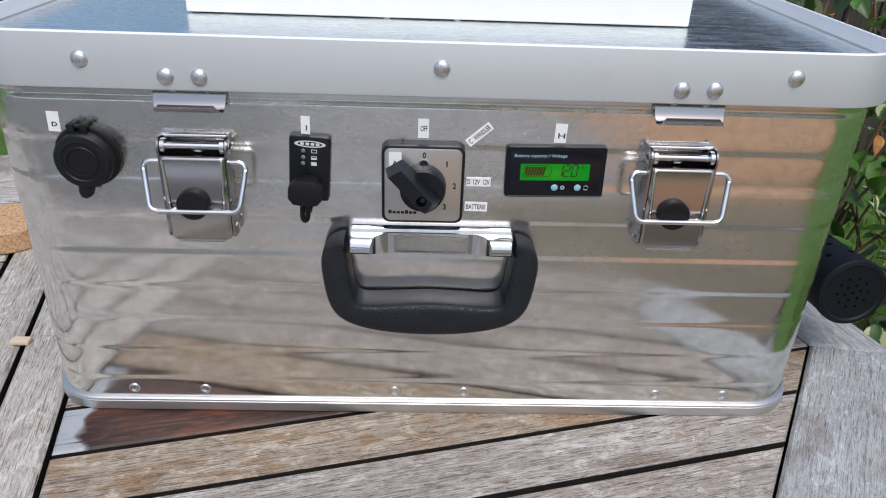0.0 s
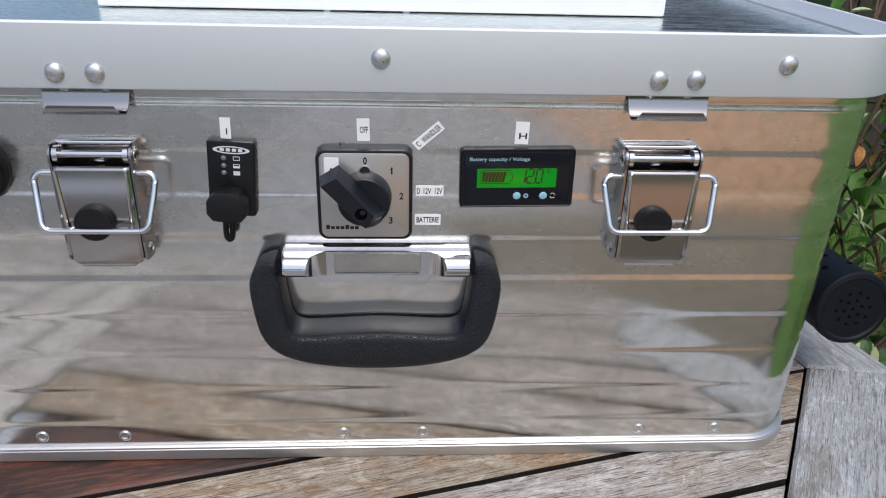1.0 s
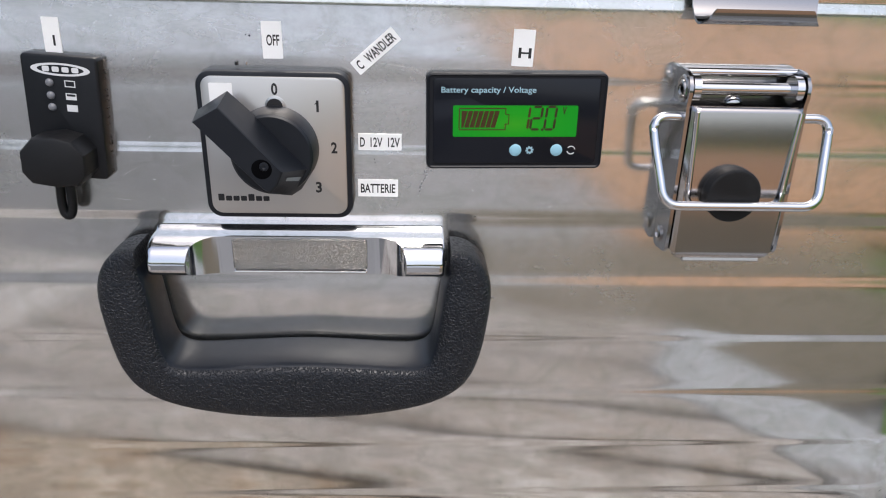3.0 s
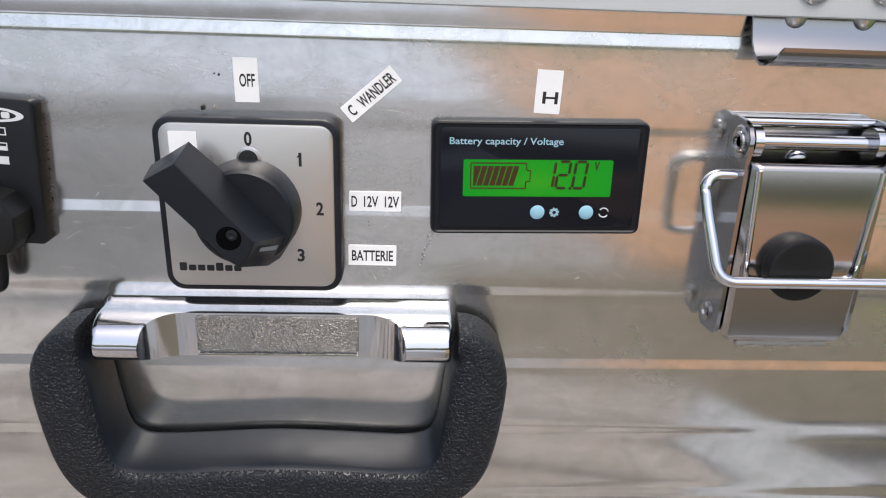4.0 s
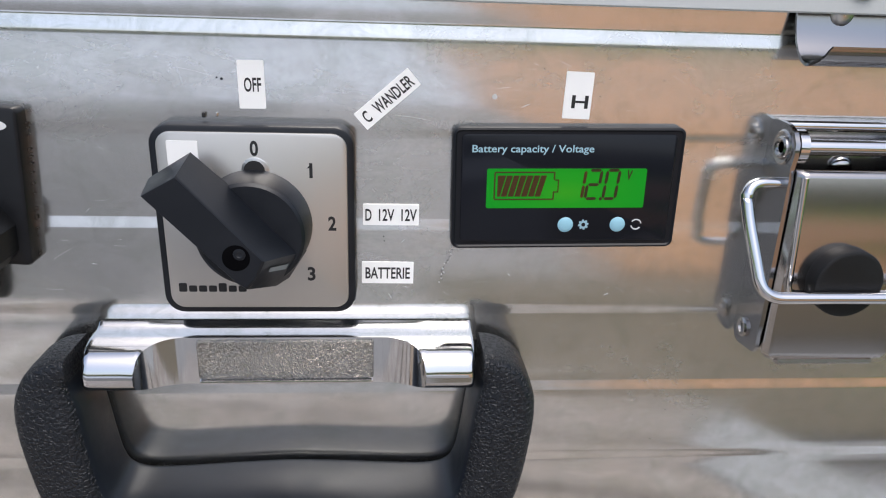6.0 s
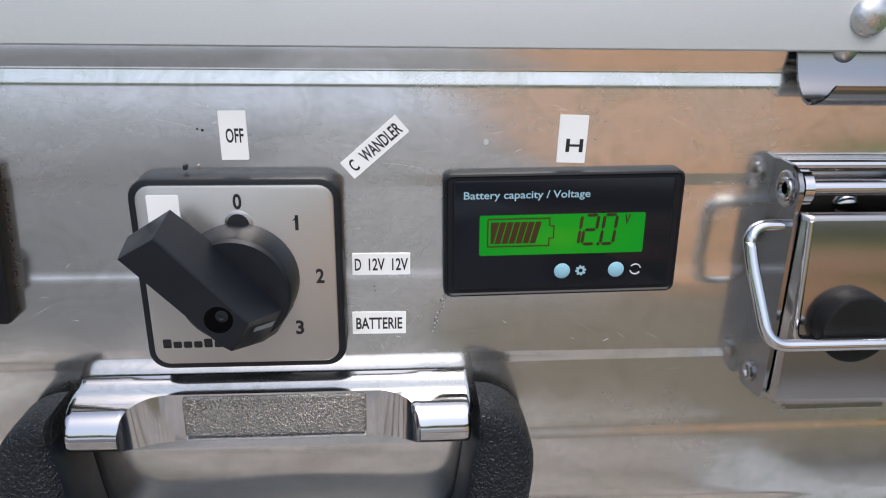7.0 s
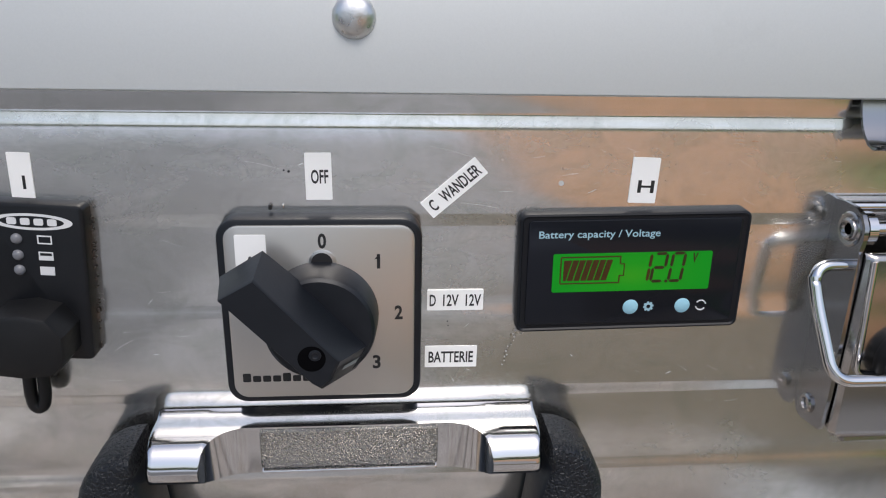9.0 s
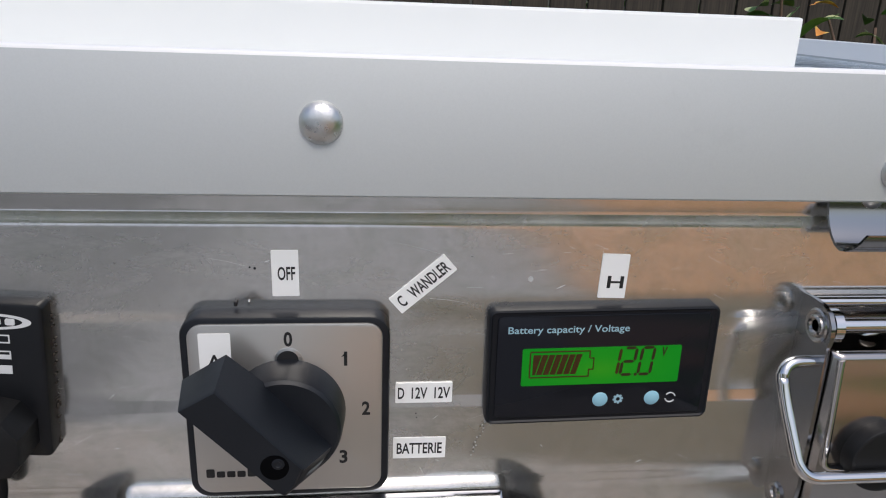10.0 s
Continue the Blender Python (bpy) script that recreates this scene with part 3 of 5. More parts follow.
def shrub(at, seed, count, spread, height, label, kinds=(0, 0, 0, 4, 4, 1, 1, 2, 2, 3)):
    """A leafy shrub: thin branching stems with single leaves set along them."""
    rnd = random.Random(seed)
    ob = thing("shrub", at, label, "shrub")
    spots = []
    for s in range(16):
        a, r = rnd.uniform(0, 2 * math.pi), rnd.uniform(0.0, 0.45)
        p = Vector((spread[0] * r * math.cos(a), spread[1] * r * math.sin(a), 0))
        d = Vector((rnd.uniform(-0.5, 0.5), rnd.uniform(-0.45, 0.35), 1)).normalized()
        pts, h = [p.copy()], height * rnd.uniform(0.75, 1.1)
        for k in range(9):
            d = (d + Vector((rnd.uniform(-0.28, 0.28), rnd.uniform(-0.28, 0.28), rnd.uniform(-0.05, 0.1)))).normalized()
            p = p + d * h / 9
            pts.append(p.copy())
            spots += [(p + d * rnd.uniform(-h / 18, h / 18), k / 9) for _ in range(3)]
        part("stem", tube(pts, 4.0 - 0.1 * s, 6), M_TWIG, ob, smooth=60)
    spots.sort(key=lambda s: s[1] + rnd.uniform(0, 0.6), reverse=True)
    for i in range(count):
        p, k = spots[i % len(spots)]
        p = p + Vector((rnd.uniform(-45, 45), rnd.uniform(-45, 45), rnd.uniform(-40, 40)))
        me = LEAVES[rnd.choice(kinds)]
        piece("leaf", me, ob, p, (rnd.uniform(-35, 35), rnd.uniform(-30, 55), rnd.uniform(0, 360)))
    return ob


shrub((800, 1050, GROUND), 4, 290, (620, 420, 0), 1120, "leafy shrub with cream-edged and green leaves")
shrub((1480, 1150, GROUND), 9, 240, (620, 420, 0), 1050, "leafy shrub with cream-edged and green leaves")
shrub((1250, 800, GROUND), 15, 150, (520, 300, 0), 430, "low leafy shrub with green and autumn-brown leaves")

shrub((760, 800, GROUND), 31, 290, (420, 300, 0), 1000, "dense broad-leaved shrub with dark green leaves", (5, 5, 5, 6, 6, 7, 7, 3))

# tall hedge behind the fence, and an unseen far tree belt added to darken reflections
_p = Mat("hedge leaf", (0.05, 0.10, 0.03), 0.55)
_gi = _p.node("ShaderNodeNewGeometry")
_p.set("Base Color", _p.ramp(_gi.outputs["Random Per Island"], [(0.0, (0.02, 0.05, 0.012)), (0.6, (0.055, 0.11, 0.025)), (1.0, (0.12, 0.18, 0.05))]))


def hedge(seed, count, half, at_y, low, high, leaf, label, fall=0.0):
    """A belt of single leaves with an uneven crest; fall lowers it towards -x."""
    rnd = random.Random(seed)
    verts, faces = [], []
    for i in range(count):
        x, y = rnd.uniform(-half, half), rnd.gauss(0, 230)
        z = rnd.uniform(low, high) + 160 * noise.noise((x * 0.0011, 3.1, 0)) + 120 * noise.noise((x * 0.004, 1.1, 0))
        z *= 1 - fall * max(0.0, min(1.0, (-200 - x) / 900))
        p = Vector((x, at_y + y + 200 * noise.noise((x * 0.002, z * 0.002, 0)), GROUND + z))
        r = Euler((rnd.uniform(-1.2, 1.2), rnd.uniform(-1.2, 1.2), rnd.uniform(0, 6.28))).to_matrix()
        s, k = rnd.uniform(leaf * 0.65, leaf * 1.3), len(verts)
        for q in ((-0.5, 0, 0), (0, 0.32, 0.1), (0.55, 0, 0), (0, -0.32, 0.1)):
            verts.append((p + r @ Vector(q) * s) * 0.001)
        faces += [(k, k + 1, k + 2), (k, k + 2, k + 3)]
    me = bpy.data.meshes.new("hedge")
    me.from_pydata(verts, [], faces)
    me.materials.append(_p.m)
    tagged(new("hedge", me), label, "hedge", kind="stuff")


hedge(21, 12000, 5200, 3500, 150, 2300, 85, "tall dense green hedge behind the fence", 0.45)
hedge(22, 9000, 42000, -28000, 0, 3900, 620, "unseen distant belt of dull green trees added to darken the reflections")

rnd = random.Random(3)
verts, faces = [], []
for i in range(5200):
    x, y = rnd.uniform(430, 2100), rnd.uniform(-200, 1900)
    h, a, w, lean = rnd.uniform(30, 75), rnd.uniform(0, 6.28), rnd.uniform(1.6, 3.2), rnd.uniform(-25, 25)
    c, s, k = math.cos(a) * w, math.sin(a) * w, len(verts)
    verts += [V(x - c, y - s, GROUND), V(x + c, y + s, GROUND), V(x + lean * 0.5 + c * 0.6, y + s * 0.6 + 4, GROUND + h * 0.6), V(x + lean, y + lean * 0.4, GROUND + h)]
    faces += [(k, k + 1, k + 2), (k, k + 2, k + 3)]
me = bpy.data.meshes.new("grass")
me.from_pydata(verts, [], faces)
_p = Mat("grass blade", (0.08, 0.17, 0.02), 0.6)
_gi = _p.node("ShaderNodeNewGeometry")
_p.set("Base Color", _p.ramp(_gi.outputs["Random Per Island"], [(0.0, (0.05, 0.12, 0.012)), (0.6, (0.10, 0.19, 0.025)), (1.0, (0.24, 0.25, 0.06))]))
me.materials.append(_p.m)
tagged(new("grass", me), "short lawn grass beside the table", "grass", kind="stuff")
fallen = thing("fallen_leaves", (900, 700, GROUND), "dry orange leaves fallen on the lawn", "leaves", kind="stuff")
for i in range(36):
    piece("leaf", LEAVES[3], fallen, (rnd.uniform(-450, 900), rnd.uniform(-500, 700), rnd.uniform(25, 60)), (rnd.uniform(-25, 25), rnd.uniform(-25, 25), rnd.uniform(0, 360)))

# ---- garden table: planks run 13.5 degrees off the case ----
TABLE_TURN = 13.5
table = thing("garden_table", (0, 0, -28), "weathered grey teak octagonal garden table, wet below the case", "table", turn=(0, 0, TABLE_TURN))


def clip(poly, a, b, c):
    """Keep the part of a convex outline where a u + b v <= c."""
    out = []
    for p, q in zip(poly, poly[1:] + poly[:1]):
        dp, dq = a * p[0] + b * p[1] - c, a * q[0] + b * q[1] - c
        if dp <= 0:
            out.append(p)
        if dp * dq < 0:
            t = dp / (dp - dq)
            out.append((p[0] + (q[0] - p[0]) * t, p[1] + (q[1] - p[1]) * t))
    return out


def plank(name, poly, mat, along=0.0, thick=28, chamfer=1.6, drop=0.0):
    """A board of convex outline, chamfered along its top edges, grain along its own x."""
    ca, sa = math.cos(radians(-along)), math.sin(radians(-along))
    cx, cy = sum(p[0] for p in poly) / len(poly), sum(p[1] for p in poly) / len(poly)
    loc = [((x - cx) * ca - (y - cy) * sa, (x - cx) * sa + (y - cy) * ca) for x, y in poly]
    if sum(loc[i - 1][0] * loc[i][1] - loc[i][0] * loc[i - 1][1] for i in range(len(loc))) < 0:
        loc.reverse()
    bm = bmesh.new()
    inner = inset(loc, chamfer)
    rings(bm, [[(x, y, 0) for x, y in loc], [(x, y, thick - chamfer) for x, y in loc], [(x, y, thick) for x, y in inner]])
    n = len(loc)
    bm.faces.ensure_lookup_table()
    # the sides take the darkened gap colour
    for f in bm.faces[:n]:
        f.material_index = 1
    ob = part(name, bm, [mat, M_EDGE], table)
    ob.matrix_basis = pose(cx * 0.001, cy * 0.001, -drop * 0.001, 0, 0, along)
    return ob


PITCH, V0, GAP = 49.6, 10.7, 2.25
U_END, U_RIGHT, V_SIDE = -264.0, 345.5, 12.7
V_BACK, V_FRONT, RAIL_W = 556.7, -182.0, 64.0
DIAG = U_RIGHT - V_SIDE
rnd = random.Random(8)
for k in range(-5, 11):
    v0, v1 = V0 + PITCH * k + GAP, V0 + PITCH * (k + 1) - GAP
    v0, v1 = max(v0 + rnd.uniform(-0.6, 0.5), V_FRONT + GAP), min(v1 + rnd.uniform(-0.5, 0.6), V_BACK - GAP)
    if v1 - v0 < 8:
        continue
    poly = [(U_END + GAP, v0), (U_RIGHT - GAP, v0), (U_RIGHT - GAP, v1), (U_END + GAP, v1)]
    poly = clip(poly, 1, -1, DIAG - GAP * 1.4)
    poly = clip(poly, 1, 1, U_RIGHT + V_BACK - 225 - GAP * 1.4)
    plank("plank", poly, M_PLANK_WET if k == 0 else M_PLANK_TAN if k == -1 else M_PLANK, drop=rnd.uniform(0, 1.0))
    far = [(-900, v0), (-358 - GAP, v0), (-358 - GAP, v1), (-900, v1)]
    plank("plank", clip(clip(far, -1, -1, 675 - V_FRONT), -1, 1, 675 + V_BACK), M_PLANK_GREY, drop=rnd.uniform(0, 1.0))
# two boards across the middle, where the leaves meet
for u0, u1 in ((-310, -264), (-358, -310)):
    plank("frame_board", [(u0 + GAP, V_FRONT - RAIL_W), (u1 - GAP, V_FRONT - RAIL_W), (u1 - GAP, V_BACK + RAIL_W), (u0 + GAP, V_BACK + RAIL_W)], M_PLANK_GREY, 90, chamfer=3.0)
# edge boards of the right leaf, mitred
q = RAIL_W * math.tan(math.pi / 8)
inner = [(U_END, V_FRONT), (V_FRONT + DIAG, V_FRONT), (U_RIGHT, V_SIDE), (U_RIGHT, V_BACK - 225), (U_RIGHT - 225, V_BACK), (U_END, V_BACK)]
outer = [(U_END, V_FRONT - RAIL_W), (V_FRONT + DIAG + q, V_FRONT - RAIL_W), (U_RIGHT + RAIL_W, V_SIDE - q), (U_RIGHT + RAIL_W, V_BACK - 225 + q), (U_RIGHT - 225 + q, V_BACK + RAIL_W), (U_END, V_BACK + RAIL_W)]
for i, along in enumerate((0, 45, 90, 135, 0)):
    a, b, c, d = Vector(inner[i]), Vector(inner[i + 1]), Vector(outer[i + 1]), Vector(outer[i])
    e1, e2 = (b - a).normalized() * 0.8, (c - d).normalized() * 0.8
    plank("frame_board", [tuple(a + e1), tuple(b - e1), tuple(c - e2), tuple(d + e2)], M_PLANK_PALE if i in (1, 2) else M_PLANK, along, chamfer=2.5)
# edge boards of the left leaf
inner = [(-358, V_FRONT), (-740, V_FRONT), (-900, V_FRONT + 160), (-900, V_BACK - 160), (-740, V_BACK), (-358, V_BACK)]
outer = [(-358, V_FRONT - RAIL_W), (-740 - q, V_FRONT - RAIL_W), (-900 - RAIL_W, V_FRONT + 160 - q), (-900 - RAIL_W, V_BACK - 160 + q), (-740 - q, V_BACK + RAIL_W), (-358, V_BACK + RAIL_W)]
for i, along in enumerate((0, 135, 90, 45, 0)):
    plank("frame_board", [inner[i], inner[i + 1], outer[i + 1], outer[i]], M_PLANK, along, chamfer=2.5)
for u0, u1, v0, v1 in ((-850, 300, -120, -95), (-850, 300, 430, 455), (-860, -835, -95, 430), (250, 275, -95, 430)):
    part("apron", block(u0, u1, v0, v1, -75, -2, 2), M_PLANK, table)
for u, v in ((-800, -80), (220, -80), (-800, 370), (220, 370)):
    part("leg", block(u, u + 60, v, v + 60, GROUND + 28, -2, 5), M_PLANK, table)

# ---- the aluminium case ----
CASE_W, CASE_D, CORNER, CASE_X = 554.0, 372.0, 37.0, -2.2


def around(off, z, n=10):
    """The plan outline of the case, grown by off, at height z."""
    r = CORNER + off
    w, d = CASE_W / 2 + off, CASE_D / 2 + off
    pts = []
    for k, (sx, sy) in enumerate(((1, 1), (-1, 1), (-1, -1), (1, -1))):
        for i in range(n + 1):
            a = math.pi / 2 * (k + i / n)
            pts.append((CASE_X + sx * (w - r) + r * math.cos(a), CASE_D / 2 + sy * (d - r) + r * math.sin(a), z))
    return pts


def ring_plain(off, z, n=10):
    """The outline with more points beside the corners."""
    out, m, pts = [], n + 1, around(off, z, n)
    for k in range(4):
        out += pts[k * m:(k + 1) * m]
        a, c = Vector(pts[k * m + n]), Vector(pts[((k + 1) % 4) * m])
        d = (c - a).normalized()
        out += [tuple(a + d * 9), tuple(a + d * 22), tuple(c - d * 22), tuple(c - d * 9)]
    return out


case = thing("aluminium_case", (0, 0, 0), "silver ribbed aluminium transport case with latches and carry handle", "case")
RIBS = (207.0, 181.6, 156.2, 130.6, 105.2, 79.3, 53.3, 27.4)
# the sheet steps in and out by turns: proud bands and bands set back
STEP = 0.42


def skin(z):
    """Where the sheet of the front stands at height z."""
    return STEP if sum(r > z for r in RIBS) % 2 and z < RIBS[0] else 0.0


levels = [(0.0, 6.0)]
for z in sorted(RIBS):
    o, d = -skin(z - 3), skin(z - 3) - skin(z + 3)
    levels += [(o, z - 1.9), (o + 0.07 * d, z - 1.45), (o + 0.5 * d, z), (o + 0.93 * d, z + 1.45), (o + d, z + 1.9)]
full = []
for (o0, z0), (o1, z1) in zip(levels, levels[1:]):
    full.append((o0, z0))
    if z1 - z0 > 12:
        full += [(o0 + 0.05 * (1 - (2 * k / 8 - 1) ** 2), z0 + (z1 - z0) * k / 8) for k in range(1, 8)]
levels = full + levels[-1:]
levels += [(-0.004, 215), (-0.012, 220), (-0.02, 225), (-0.03, 229.8), (-0.05, 230.6), (-0.12, 231.2), (-0.25, 231.9), (-0.61, 233.8), (-0.66, 234.3), (-0.62, 234.8), (-0.15, 240.0), (-0.35, 256)]
bm = bmesh.new()
rings(bm, [ring_plain(o, z) for o, z in levels])
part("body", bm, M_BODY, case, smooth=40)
bm = bmesh.new()
rings(bm, [around(o, z) for o, z in ((-3, 0), (2.0, 0), (2.8, 0.5), (3.0, 1.2), (3.0, 7.9), (2.45, 8.3), (2.45, 8.6), (2.95, 9.0), (2.9, 9.8), (2.3, 10.5), (1.2, 11.1), (0.2, 11.4), (-3, 11.6))])
part("base_profile", bm, M_RIM, case, "bright aluminium base edge profile", smooth=30)
bm = bmesh.new()
rings(bm, [around(o, z) for o, z in ((-2.5, 240.8), (0.6, 240.8), (0.9, 241.2), (0.9, 257.0), (-2.5, 258.0))])
part("edge_profile", bm, M_PROFILE, case)
dome = mesh_of("rivet", lathe([(4.9, -0.3), (4.9, 0.35), (4.55, 1.0), (3.7, 1.75), (2.4, 2.25), (1.0, 2.45), (0.3, 2.48)], 20), M_RIVET, 50)
small_dome = mesh_of("rivet", lathe([(3.1, -0.3), (3.0, 0.35), (2.65, 1.0), (1.95, 1.5), (0.9, 1.75), (0.3, 1.8)], 20), M_RIVET, 50)
ring = mesh_of("rivet", lathe([(3.8, -0.3), (3.8, 0.35), (3.4, 0.8), (2.8, 0.95), (2.2, 0.7), (1.8, 0.3), (1.2, 0.15), (0.3, 0.12)], 20), M_RIVET, 50)
for x in (-215.8, -165.0, -28.0, 22.8, 165.0, 215.8):
    piece("rivet", ring, case, (x, -0.1, 17.8))
for x in (-218, -112, -4, 104, 218):
    piece("rivet", dome, case, (x, -0.8, 250.2))

lid_levels = [(5.0, 240.0), (7.6, 240.0), (7.9, 240.4), (7.9, 271.0), (7.6, 271.7), (7.0, 272.0), (6.0, 272.0), (5.6, 271.6), (5.4, 262.6), (5.0, 261.4), (-1.5, 261.2), (-1.5, 259.0), (5.0, 259.0)]
bm = bmesh.new()
rings(bm, [around(o, z) for o, z in lid_levels] + [around(5.0, 240.0)], caps=(False, False))
bmesh.ops.remove_doubles(bm, verts=bm.verts, dist=0.001)
bmesh.ops.recalc_face_normals(bm, faces=bm.faces)
# rim top and inner wall take the paler lit copy
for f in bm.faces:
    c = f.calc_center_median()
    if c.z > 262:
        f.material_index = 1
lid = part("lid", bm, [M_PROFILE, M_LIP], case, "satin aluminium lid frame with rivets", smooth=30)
bm = bmesh.new()
rings(bm, [around(-1.0, 259.4), around(-1.0, 261.6), around(-4.0, 262.2), around(-20, 262.4)])
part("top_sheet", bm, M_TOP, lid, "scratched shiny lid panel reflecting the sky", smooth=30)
for x, z in ((-205.2, 256.6), (-158.6, 248.0), (-139.6, 248.0), (-1.1, 257.0), (139.5, 248.2), (158.8, 248.6), (205.2, 256.8)):
    piece("rivet", dome, lid, (x, -7.9, z))
for x in (-185, 0, 185):
    piece("rivet", dome, lid, (x, CASE_D + 7.9, 256.6), (0, 0, 180))
for s in (-1, 1):
    for y in (80, 186, 292):
        piece("rivet", dome, lid, (CASE_X + s * (CASE_W / 2 + 7.9), y, 256.6), (0, 0, 90 * s))


def strike(cx):
    """The hook below the lid that the bail would catch: a curved plate with a narrower upturned lip."""
    prof = [(-1.4, 252.0), (-1.4, 243.0), (-1.5, 240.0), (-1.7, 237.6), (-2.2, 235.2), (-3.1, 232.6), (-4.4, 230.2), (-6.1, 228.3), (-8.0, 227.4), (-9.8, 227.7), (-11.0, 228.8), (-11.7, 230.2), (-12.0, 231.6), (-12.0, 232.6)]
    half = [21.5, 21.5, 21.4, 21.3, 21.1, 20.9, 20.6, 20.3, 20.0, 19.4, 18.2, 17.2, 16.6, 15.8]
    bm = bmesh.new()
    loops = []
    for (y, z), (y2, z2), h in zip(prof, prof[1:] + [(-11.9, 234.0)], half):
        d = Vector((y2 - y, z2 - z)).normalized() * 0.8
        loops.append([(cx - h, y, z), (cx + h, y, z), (cx + h, y + d.y, z - d.x), (cx - h, y + d.y, z - d.x)])
    rings(bm, loops)
    return part("strike_hook", bm, M_HOOK, lid, "bent chromed steel latch hook", smooth=50)


for cx in (-148.0, 148.0):
    strike(cx)
    for dx in (-9.6, 9.6):
        piece("rivet", small_dome, lid, (cx + dx, -2.2, 239.9))

# ---- toggle latches ----
def latch(cx):
    bm = bmesh.new()
    block(cx - 19.6, cx + 19.6, -1.6, 0.5, 151, 213, 0.4, bm)
    base = part("toggle_latch", bm, M_LEVER, case, "chromed steel toggle latch standing open", smooth=40)
    wing = [(0.5, 212.6), (-3.6, 213.0), (-8.0, 212.8), (-11.6, 211.4), (-13.6, 208.6), (-13.9, 205.2), (-13.2, 202.0), (-13.6, 199.0), (-14.0, 160.0), (-13.6, 150.2), (-12.6, 148.8), (-4.0, 147.6), (-1.8, 148.2), (-0.6, 150.0), (0.5, 152.0)]
    for s in (-1, 1):
        bm = bmesh.new()
        x0, x1 = cx + s * 19.3, cx + s * 20.5
        rings(bm, [[(x0, y, z) for y, z in wing], [(x1, y, z) for y, z in wing]])
        part("side_wing", bm, M_HOOK, base, smooth=40)
        bm = lathe([(4.7, -0.2), (4.7, 0.3), (4.2, 0.6), (3.6, 0.45), (3.2, 0.3), (3.0, 0.8), (2.4, 1.1), (1.9, 0.9), (1.5, 0.5), (0.4, 0.5)], 20, at=(0, 0, 0), axis="x")
        if s < 0:
            bm.transform(Matrix.Diagonal((-1, 1, 1, 1)))
        bm.transform(Matrix.Translation((cx + s * 20.5, -7.8, 206.6)))
        part("bolt", bm, M_LEVER, base, smooth=30)
        bm = lathe([(2.9, -0.4), (2.9, 0.6), (2.3, 1.0), (1.7, 0.9), (1.4, 0.2), (0.3, 0.2)], 16, axis="x")
        if s < 0:
            bm.transform(Matrix.Diagonal((-1, 1, 1, 1)))
        bm.transform(Matrix.Translation((cx + s * 20.5, -6.0, 153.4)))
        part("eyelet", bm, M_LEVER, base, smooth=40)
        part("collar", tube([(cx + s * 16.2, -8.6, 206.9), (cx + s * 18.6, -8.6, 206.9)], 4.7, 20), M_CHROME, base, smooth=40)
    part("hinge_pin", tube([(cx - 21, -8.6, 206.9), (cx + 21, -8.6, 206.9)], 2.2, 14), M_CHROME, base, smooth=60)
    part("spacer_bar", tube([(cx - 19.4, -3.6, 211.6), (cx + 19.4, -3.6, 211.6)], 1.5, 14), M_CHROME, base, smooth=60)
    part("screw", lathe([(3.4, -0.4), (3.4, 0.3), (2.9, 1.4), (1.8, 2.0), (0.3, 2.2)], 16, at=(cx, -1.6, 200.4)), M_STEEL, base, smooth=50)
    # lever: a shallow channel with a rolled lower lip
    prof = [(-14.8, 201.9), (-15.5, 201.4), (-15.9, 200.4), (-15.8, 170.0), (-15.6, 150.0), (-15.2, 148.2), (-14.2, 147.0), (-12.8, 146.4)]
    bm = bmesh.new()
    loops = []
    n = 16
    for y, z in prof:
        h = 19.0 if z > 160 else (18.6 if z > 149 else 17.6 if z > 147.5 else 15.6)
        row = []
        for i in range(n + 1):
            u = 2 * i / n - 1
            u = math.copysign(abs(u) ** 0.55, u)
            row.append((cx + h * u, y + 1.4 * max(0.0, abs(u) - 0.93) / 0.07, z))
        loops.append(row + [(x, yy + 1.1, zz + 0.2) for x, yy, zz in reversed(row)])
    rings(bm, loops)
    for s in (-1, 1):
        x0, x1 = cx + s * 17.9, cx + s * 18.9
        side = [(-14.6, 201.2), (-14.6, 153), (-12.5, 149.5), (-8.5, 150), (-8.8, 201)]
        rings(bm, [[(x0, y, z) for y, z in side], [(x1, y, z) for y, z in side]])
    lip = [(-13.6, 148.0), (-15.0, 147.6), (-15.3, 146.6), (-14.7, 145.9), (-12.8, 145.8), (-12.2, 146.8)]
    rings(bm, [[(cx - w, y, z) for y, z in lip] for w in (13.8, 13.2, -13.2, -13.8)])
    part("lever", bm, M_LEVER, base, "polished steel lever plate", smooth=35)
    bead = [(cx - 17.6, -15.9, 200.5), (cx - 16.0, -16.2, 168.2), (cx + 16.0, -16.2, 168.2), (cx + 17.6, -15.9, 200.5)]
    part("edge_bead", tube(bend(bead, 3.0, 5), 0.95, 8), M_CHROME, base, smooth=60)
    part("rubber_pad", lathe([(9.5, -0.2), (9.5, 4.5), (9.25, 5.0), (8.8, 5.2), (8.2, 5.25), (0.4, 5.3)], 40, at=(cx - 2.0, -15.3, 172.8)), M_RUBBER, base, "round black rubber pad", smooth=35)
    run = [(cx - 20, -10.5, 197.6), (cx - 30.5, -11.0, 197.8), (cx - 29.8, -13.5, 190.0), (cx - 26.4, -22.6, 170.0), (cx + 26.4, -22.6, 170.0), (cx + 29.8, -13.5, 190.0), (cx + 30.5, -11.0, 197.8), (cx + 20, -10.5, 197.6)]
    part("bail", tube(bend(run, 5.4, 8), 1.65, 12), M_CHROME, base, "bent chrome wire bail", smooth=70)
    return base


latch(-147.6)
latch(147.2)

